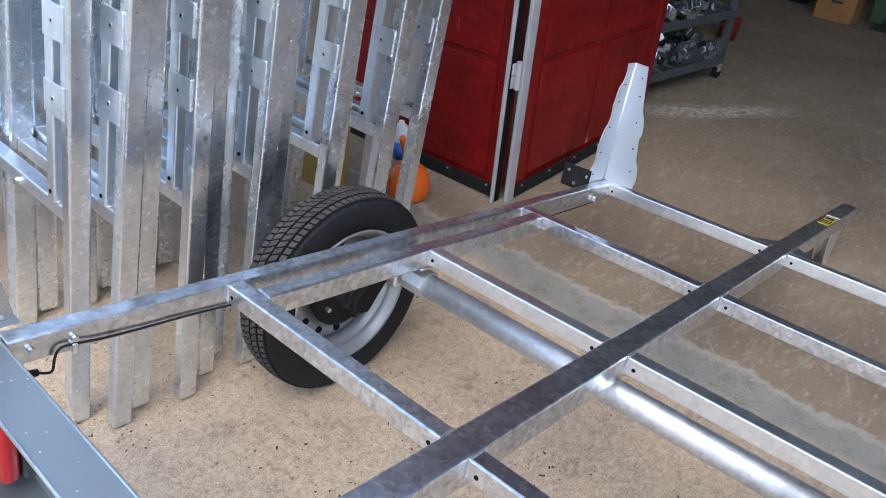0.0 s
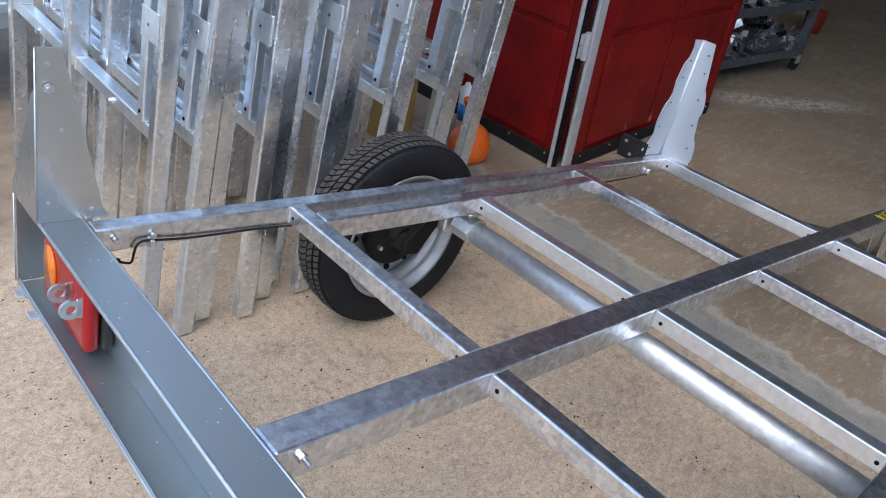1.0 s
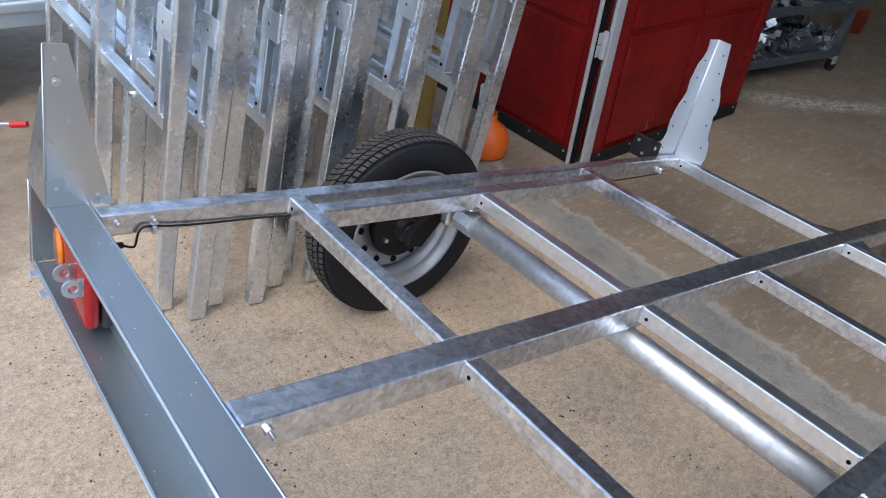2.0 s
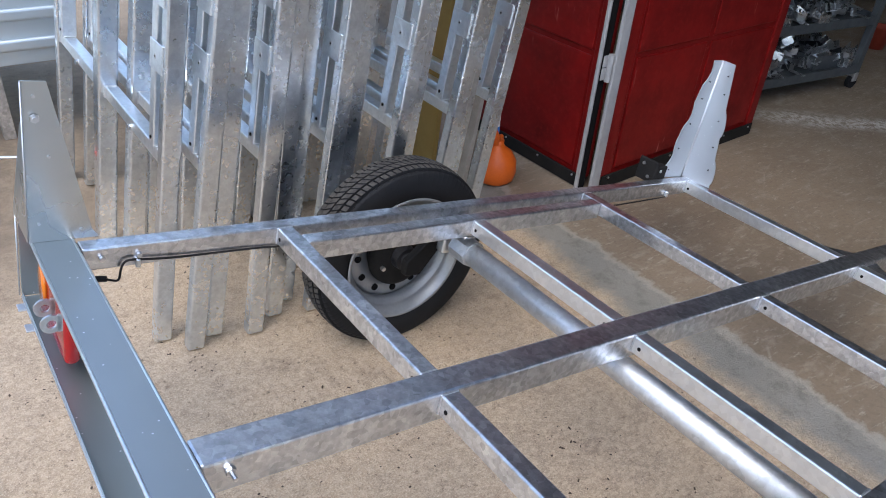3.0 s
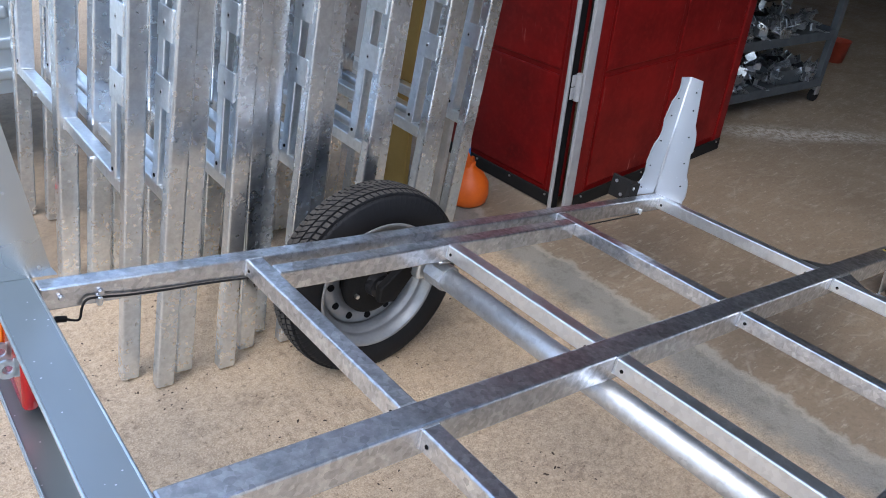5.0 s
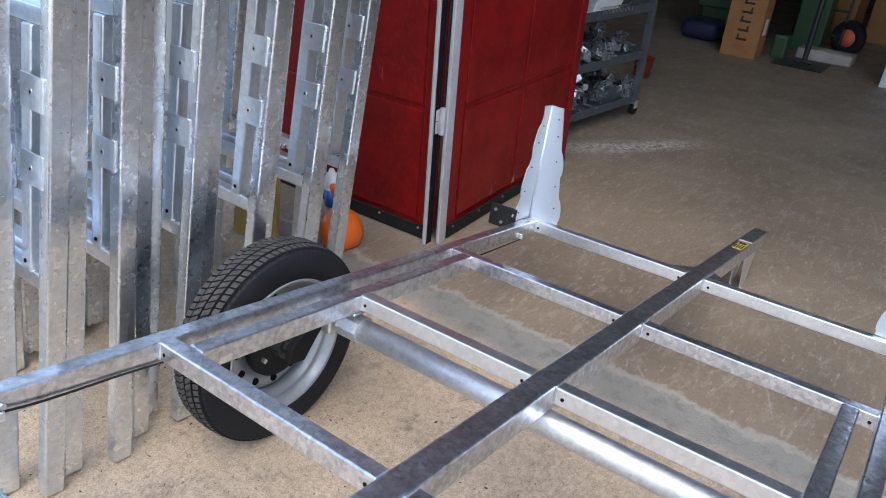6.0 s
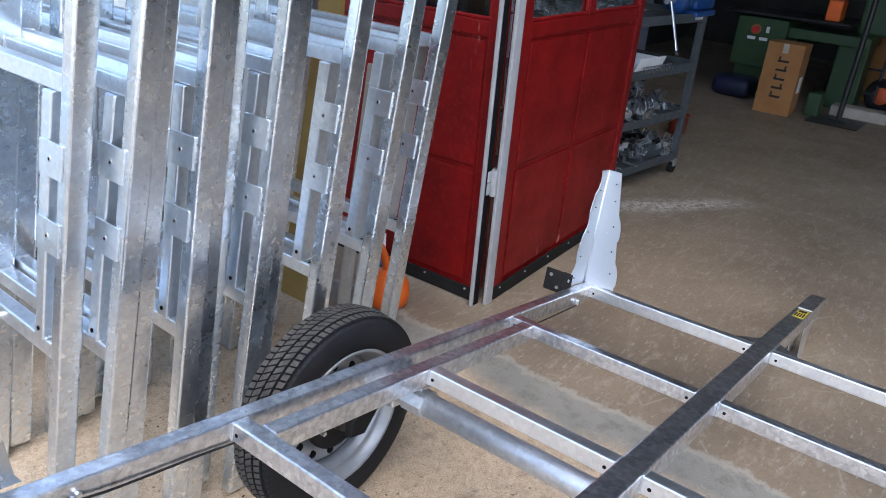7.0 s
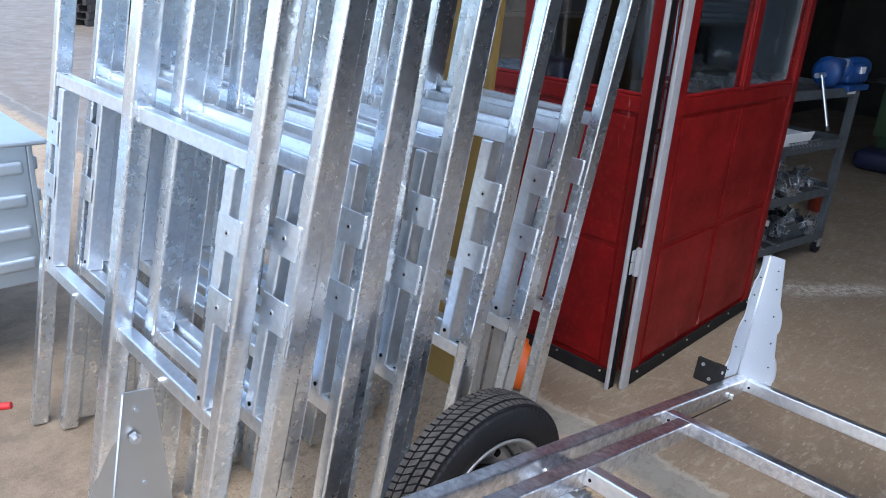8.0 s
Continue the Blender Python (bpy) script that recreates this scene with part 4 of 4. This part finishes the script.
# ---- inside: the parts trolley ----
def trolley():
    t = tagged(empty("parts_trolley"), "grey steel shelf trolley loaded with metal parts, on castors", "trolley")
    L, D = 1.35, 0.62
    for x in (0.0, L - 0.04):
        for y in (-0.04, -D):
            part("post", box(x, x + 0.045, y, y + 0.04, 0.1, 1.05, 0.004), GREYSHELF, t)
            c = part("castor", rod((x + 0.02, y + 0.005, 0.04), (x + 0.02, y + 0.033, 0.04), 0.04, 20), RUBBER, t)
            part("castor_fork", box(x, x + 0.04, y - 0.003, y + 0.043, 0.045, 0.0995, 0.004, 1), BOLT, c)
    for z in (0.125, 0.425, 0.728, 1.035):
        s = part("shelf", box(0.046, L - 0.041, -D + 0.001, -0.001, z, z + 0.006, 0.001, 1), GREYSHELF, t)
        part("lip", box(0.0455, L - 0.0405, -0.0009, 0.003, z - 0.025, z + 0.03, 0.001, 1), GREYSHELF, s)
        part("lip", box(0.0455, L - 0.0405, -D - 0.003, -D + 0.0005, z - 0.025, z + 0.03, 0.001, 1), GREYSHELF, s)
        part("lip", box(0.0, 0.003, -D + 0.045, -0.045, z - 0.025, z + 0.03, 0.001, 1), GREYSHELF, s)
    part("name_plate", box(0.07, 0.17, 0.0032, 0.0045, 1.025, 1.055, 0, 1), WHITE, t, "pale worn plate with unreadable print")
    t.matrix_world = TROLLEY
    return t


TROLLEY = pose(3.73, 0.775, 0, 0, 0, 173.5)
trolley()


def bracket_mesh(kind):
    a, b, w = ((0.07, 0.05, 0.05), (0.1, 0.04, 0.035), (0.05, 0.05, 0.08))[kind]
    bm = box(0, a, 0, w, 0, 0.004, 0.001, 1)
    box(0, 0.004, 0, w, 0.0041, b, 0.001, 1, bm)
    if kind == 2:
        box(a - 0.004, a, 0, w, 0.0041, b, 0.001, 1, bm)
    me = bpy.data.meshes.new("metal_bracket")
    bm.to_mesh(me)
    bm.free()
    me.materials.append(BRACKET)
    return me


KINDS = [bracket_mesh(k) for k in range(3)]
for z, count, lo, hi in ((0.132, 90, 0.08, 0.95), (0.432, 110, 0.06, 1.1)):
    for k in range(count):
        ob = tagged(new("metal_bracket", KINDS[k % 3]), "small bent zinc bracket heaped on the trolley shelf", "bracket", "heaped brackets")
        x, y = rng.uniform(lo, hi), rng.uniform(-0.36, -0.03)
        pile = 0.13 * max(0.0, 1 - abs(k % 7 - 3) / 5) * rng.random()
        ob.matrix_world = TROLLEY @ pose(x, y, z + pile, rng.uniform(-40, 40) * (pile > 0.02), rng.uniform(-40, 40) * (pile > 0.02), rng.uniform(0, 360))
box_bin = tagged(empty("parts_bin"), "dark grey open bin of small parts on the trolley", "bin")
for a in ((0.05, 0.4, -0.4, -0.05, 0.412, 0.42), (0.05, 0.4, -0.056, -0.05, 0.421, 0.5), (0.05, 0.4, -0.4, -0.394, 0.421, 0.5), (0.05, 0.056, -0.39, -0.06, 0.421, 0.5), (0.394, 0.4, -0.39, -0.06, 0.421, 0.5)):
    part("wall", box(*a, 0.002, 1), GREYSHELF, box_bin)
box_bin.matrix_world = TROLLEY @ Matrix.Translation((0.0, 0.0, -0.28))
tray = tagged(empty("white_tray"), "white plastic scoop tray on the trolley shelf", "tray")
part("base", box(0.45, 0.75, -0.25, -0.02, 0.722, 0.73, 0.003, 1), WHITE, tray)
part("front", turned(box(-0.15, 0.15, -0.003, 0.003, 0, 0.09, 0.002, 1), pose(0.6, -0.02, 0.73, -18, 0, 0)), WHITE, tray)
part("side", box(0.45, 0.455, -0.25, -0.025, 0.7305, 0.8, 0.002, 1), WHITE, tray)
tray.matrix_world = TROLLEY @ Matrix.Translation((0, 0, 0.013))
grid_tray = tagged(empty("wire_tray"), "low grey wire tray on the trolley shelf", "tray")
part("base", box(0.33, 0.7, -0.015, 0.0, 0.722, 0.728, 0.001, 1), BRACKET, grid_tray)
for k in range(24):
    part("wire", rod((0.335 + 0.0155 * k, 0.006, 0.722), (0.335 + 0.0155 * k, 0.006, 0.762), 0.0013, 6), BRACKET, grid_tray)
part("rim", rod((0.33, 0.006, 0.762), (0.7, 0.006, 0.762), 0.003, 6), BRACKET, grid_tray)
grid_tray.matrix_world = TROLLEY @ Matrix.Translation((0, 0, 0.013))


def bench_vise(m, label):
    v = tagged(empty("bench_vise"), label, "vise")
    part("base", box(-0.09, 0.09, -0.08, 0.08, 0.0, 0.03, 0.006), BLUE, v)
    part("body", box(-0.07, 0.11, -0.06, 0.06, 0.0301, 0.15, 0.025, 4), BLUE, v, "", True)
    part("anvil", lathe([(-0.1, 0.001), (-0.1, 0.055), (-0.05, 0.06), (0.1, 0.055), (0.1, 0.001)], 24), BLUE, v, "", True).matrix_basis = pose(0.02, 0, 0.11, 0, 0, 90)
    part("moving_jaw", box(-0.19, -0.12, -0.06, 0.06, 0.05, 0.17, 0.02, 3), BLUE, v, "", True)
    part("slide", box(-0.1195, -0.0705, -0.03, 0.03, 0.06, 0.11, 0.004), BOLT, v)
    part("jaw_plate", box(-0.1195, -0.112, -0.06, 0.06, 0.13, 0.17, 0.002, 1), BOLT, v)
    part("jaw_flange", lathe([(-0.2, 0.001), (-0.2, 0.05), (-0.19, 0.075), (-0.175, 0.08), (-0.165, 0.07), (-0.165, 0.001)], 28), BLUE, v, "", True).matrix_basis = pose(0, 0, 0.1, 0, 0, -90)
    part("screw", rod((-0.26, 0, 0.085), (-0.1905, 0, 0.085), 0.014, 14), BOLT, v)
    h = part("handle", rod((-0.25, -0.02, 0.09), (-0.285, -0.125, -0.15), 0.007, 10), BOLT, v, "steel bar handle")
    part("handle_knob", rod((-0.285, -0.125, -0.15), (-0.288, -0.135, -0.17), 0.011, 12), BLACK, h)
    part("print_patch", box(0.0, 0.035, -0.0715, -0.0605, 0.09, 0.125, 0, 1), WHITE, v, "small white sticker")
    v.matrix_world = m @ Matrix.Diagonal((1.6, 1.1, 1.1, 1))
    return v


bench_vise(TROLLEY @ pose(0.06, -0.075, 1.0415, 0, 0, 184), "blue cast bench vise on the grey trolley top")
for k in range(40):
    ob = tagged(new("metal_bracket", KINDS[k % 3]), "small zinc fitting lying on the trolley top", "bracket", "fittings on the trolley top")
    ob.matrix_world = TROLLEY @ pose(rng.uniform(0.2, 1.25), rng.uniform(-0.55, -0.3), 1.0425, 0, 0, rng.uniform(0, 360))


# ---- deeper inside ----
def carton(m, w, d, h, label, print_bars=True):
    c = tagged(empty("cardboard_box"), label, "box")
    part("carton", box(0, d, 0, w, 0, h, 0.004), CARD, c)
    part("tape", box(-0.001, 0.0, w / 2 - 0.025, w / 2 + 0.025, h - 0.09, h - 0.005, 0, 1), TIMBER, c)
    if print_bars:
        for k in range(5):
            z = h * 0.82 - k * h * 0.125
            bars = part("print_bar", box(-0.0015, -0.0002, w * 0.34, w * 0.64, z - 0.055, z - 0.035, 0, 1), INK, c)
            part("print_bar", box(-0.0015, -0.0002, w * 0.36 if k % 2 else w * 0.57, w * 0.41 if k % 2 else w * 0.62, z - 0.0345, z - 0.002, 0, 1), INK, c)
        part("paper_slip", box(d * 0.3, d * 0.75, -0.0012, -0.0002, h * 0.32, h * 0.55, 0, 1), WHITE, c, "white paper slip")
    c.matrix_world = m
    return c


carton(pose(6.25, 0.70, 0), 0.33, 0.24, 0.65, "tall brown cardboard box with a line of black print")
carton(pose(8.35, -0.32, 0.0, 0, 0, 5), 0.44, 0.4, 0.72, "brown cardboard box standing by the wall", False)
carton(pose(7.75, 0.18, 0.0, 0, 0, -4), 0.3, 0.4, 0.95, "large brown cardboard box", False)


def green_machine():
    g = tagged(empty("green_machine"), "old green-painted workshop machine with a red stop button", "machine")
    part("cabinet", box(6.9, 7.4, 1.05, 1.55, 0.3, 0.78, 0.015, 3), GREEN, g)
    part("plinth", box(6.95, 7.35, 1.08, 1.5, 0.0, 0.2995, 0.01, 2), GREEN, g)
    part("bed", box(6.95, 7.5, 0.3, 1.0495, 0.62, 0.72, 0.012, 2), GREEN, g)
    part("leg", box(7.1, 7.4, 0.32, 0.6, 0.0, 0.6195, 0.012, 2), GREEN, g)
    part("column", box(7.2, 7.5, 0.2, 0.5, 0.7205, 1.6, 0.03, 3), GREEN, g)
    part("tray", box(6.85, 7.55, 0.5, 1.7, 0.8, 0.83, 0.01, 1), BLACK, g)
    b = part("stop_button", rod((6.9, 1.35, 0.66), (6.87, 1.35, 0.66), 0.035, 20), REDTIP, g, "red mushroom button on a pale ring")
    part("button_ring", rod((6.9, 1.35, 0.66), (6.895, 1.35, 0.66), 0.05, 20), CARD, b)
    part("switch", box(6.89, 6.8995, 1.22, 1.25, 0.64, 0.7, 0.002, 1), WHITE, g)
    for k in range(2):
        part("name_plate", box(6.895, 6.8995, 1.22 + 0.12 * k, 1.3 + 0.12 * k, 0.56, 0.59, 0, 1), WHITE, g)
    part("chute", box(6.9, 7.1, 0.62, 0.75, 0.831, 1.02, 0.01, 2), ORANGE, g)
    return g


green_machine()
tagged(part("green_canister", box(6.5, 6.65, 0.5, 0.63, 0.0, 0.22, 0.02, 3), GREEN), "small green metal canister standing on the floor", "canister")
tagged(part("blue_sack", box(6.62, 7.0, 1.2, 1.6, 0.0, 0.2, 0.08, 4), DARKBLUE, None, "", True), "dark blue folded sack lying on the floor", "sack")
tagged(part("floor_plate", box(6.25, 6.66, 0.1, 0.55, 0.002, 0.01, 0.003, 1), BLACK), "flat black square on the floor", "mat")
pole = tagged(empty("support_pole"), "thin black steel pole standing on a plate", "pole")
part("shaft", rod((6.55, 0.32, 0.012), (6.6, 0.3, 2.6), 0.025, 14), BLACK, pole)
part("foot", box(6.47, 6.63, 0.24, 0.4, 0.0105, 0.02, 0.003, 1), BLACK, pole)
tagged(part("concrete_kerb", box(6.75, 6.95, -0.05, 0.45, 0.0, 0.1, 0.01, 1), TIMBER), "pale concrete block on the floor", "block")


def bucket():
    b = tagged(empty("bucket"), "orange-red plastic bucket on the floor behind the trolley", "bucket")
    part("body", lathe([(0.0, 0.001), (0.0, 0.09), (0.22, 0.115), (0.225, 0.121), (0.215, 0.121), (0.215, 0.112), (0.01, 0.086), (0.01, 0.001)], 28, "z"), BUCKET, b, "", True)
    part("handle", rod((-0.115, 0, 0.2), (-0.1, 0.09, 0.12), 0.004, 8), BOLT, b)
    b.matrix_world = pose(4.75, 1.18, 0) @ Matrix.Diagonal((0.7, 0.7, 0.7, 1))
    return b


bucket()


def hand_truck():
    h = tagged(empty("hand_truck"), "hand truck with orange-hubbed rubber wheels against boxes", "hand truck")
    for y in (0.12, 0.5):
        w = part("wheel", lathe([(-0.03, 0.085), (-0.045, 0.1), (-0.045, 0.14), (-0.02, 0.17), (0.02, 0.17), (0.045, 0.14), (0.045, 0.1), (0.03, 0.085)], 32, closed=True), RUBBER, h, "", True)
        w.matrix_basis = pose(7.3, y, 0.17, 0, 0, 70)
        hub = part("hub", lathe([(-0.04, 0.001), (-0.04, 0.02), (-0.028, 0.025), (-0.024, 0.05), (-0.034, 0.06), (-0.02, 0.078), (-0.03, 0.0855), (0.03, 0.0855), (0.03, 0.001)], 24), HUBORANGE if y < 0.3 else BOLT, w, "", True)
    part("axle", rod((7.3, 0.14, 0.17), (7.3, 0.48, 0.17), 0.012, 10), BLACK, h)
    for y in (0.18, 0.44):
        part("upright", rod((7.26, y, 0.1), (7.45, y, 1.2), 0.015, 10), BLACK, h)
    for z in (0.4, 0.8, 1.15):
        part("rung", rod((7.3 + 0.13 * z, 0.18, z), (7.3 + 0.13 * z, 0.44, z), 0.012, 10), BLACK, h)
    part("toe_plate", box(7.05, 7.27, 0.16, 0.46, 0.0, 0.008, 0.002, 1), BLACK, h)
    return h


hand_truck()
tagged(part("steel_column", box(6.18, 6.3, -0.5, -0.38, 0, 4.6, 0.006), SHEET_PALE), "pale grey steel roof column", "column", kind="structure")

def shelf_rack():
    r = tagged(empty("storage_rack"), "dark steel storage rack full of bins behind the door", "rack")
    for x in (2.2, 3.6):
        for y in (2.6, 3.1):
            part("post", box(x, x + 0.05, y, y + 0.05, 0, 2.2, 0.003, 1), GREYSHELF, r)
    for z in (0.3, 0.8, 1.3, 1.8):
        part("shelf", box(2.2505, 3.5995, 2.6, 3.15, z, z + 0.03, 0.003, 1), GREYSHELF, r)
    return r


shelf_rack()
for k in range(7):
    tagged(part("steel_tube", turned(box(0, 0.04, 0, 0.04, 0, 2.1, 0.003, 1), pose(3.42 + 0.055 * k, 1.98 + 0.02 * (k % 2), 0, -4 - 0.4 * (k % 3), 0, 0)), SHEET_PALE), "square grey steel tube leaning in the workshop", "steel tube", "leaning steel tubes")
for k in range(18):
    z = (0.331, 0.831, 1.331)[k % 3]
    ob = tagged(part("storage_bin", box(-0.09, 0.09, -0.12, 0.12, 0, 0.16, 0.012, 2), (BLUE, DARKBLUE, GREYSHELF)[k % 3]), "plastic storage bin on the dark rack", "bin", "bins on the rack")
    ob.matrix_world = pose(2.36 + 0.21 * (k // 3), 2.8, z)


def locker():
    c = tagged(empty("steel_locker"), "tall blue-grey steel locker against the workshop wall", "locker")
    part("body", box(6.1, 6.95, 2.52, 3.0, 0.05, 2.1, 0.006), LOCKER, c)
    part("plinth", box(6.14, 6.91, 2.55, 2.97, 0.0, 0.0495, 0.003, 1), BLACK, c)
    for x in (6.115, 6.53):
        d = part("door", box(x, x + 0.405, 2.5, 2.5195, 0.08, 2.07, 0.004), LOCKER, c)
        part("handle", box(x + 0.35, x + 0.365, 2.485, 2.4995, 1.0, 1.14, 0.003), BOLT, d)
    return c


LOCKER = plain("blue_grey_locker_paint", (0.2, 0.24, 0.29), (0.15, 0.18, 0.22), 0.45)
locker()


def parts_rack():
    r = tagged(empty("parts_rack"), "dark steel rack holding bright fittings and grey panels", "rack")
    for x in (4.75, 5.85):
        for y in (2.5, 2.95):
            part("post", box(x, x + 0.045, y, y + 0.045, 0, 1.9, 0.003, 1), GREYSHELF, r)
    for z in (0.4, 0.82, 1.25):
        part("shelf", box(4.7955, 5.8495, 2.5, 2.995, z, z + 0.03, 0.003, 1), GREYSHELF, r)
    return r


parts_rack()
for k in range(46):
    ob = tagged(new("metal_bracket", KINDS[k % 3]), "small bright zinc fitting heaped on the dark rack", "bracket", "fittings on the rack")
    ob.matrix_world = pose(rng.uniform(4.9, 5.75), rng.uniform(2.53, 2.75), 0.851 + 0.05 * (k % 3), rng.uniform(-35, 35) * (k % 3 > 0), rng.uniform(-35, 35) * (k % 3 > 0), rng.uniform(0, 360))
for k in range(5):
    tagged(part("steel_sheet", box(4.85 + 0.02 * (k % 2), 5.78 - 0.015 * (k % 3), 2.49, 2.95, 1.281 + 0.045 * k, 1.318 + 0.045 * k, 0.004, 1), LOCKER), "folded grey sheet-steel panel stacked on the dark rack", "panel", "stacked steel panels")


# ---- dirt crumbs and dry leaf bits swept about the apron ----
def debris():
    bm = bmesh.new()
    spots = [(rng.uniform(-1.3, 0.7), rng.uniform(-1.2, 0.9)) for _ in range(60)]
    spots += [(x + 0.03, y - 0.02) for x, y, lean in FRONT[:5]]
    for x, y in spots:
        for _ in range(rng.randint(4, 14)):
            px, py = x + rng.gauss(0, 0.05), y + rng.gauss(0, 0.035)
            size = rng.uniform(0.0012, 0.0034)
            m = pose(px, py, 0.0012, rng.uniform(-25, 25), rng.uniform(-25, 25), rng.uniform(0, 360)) @ Matrix.Diagonal((size * rng.uniform(1, 2.4), size, size * 0.35, 1))
            bmesh.ops.create_icosphere(bm, subdivisions=1, radius=1.0, matrix=m)
    return tagged(part("debris", bm, CRUMB), "dark crumbs and leaf bits scattered on the concrete", "debris", kind="stuff")


CRUMB = plain("dark_crumbs", (0.07, 0.045, 0.028), (0.03, 0.02, 0.014), 0.9)
debris()
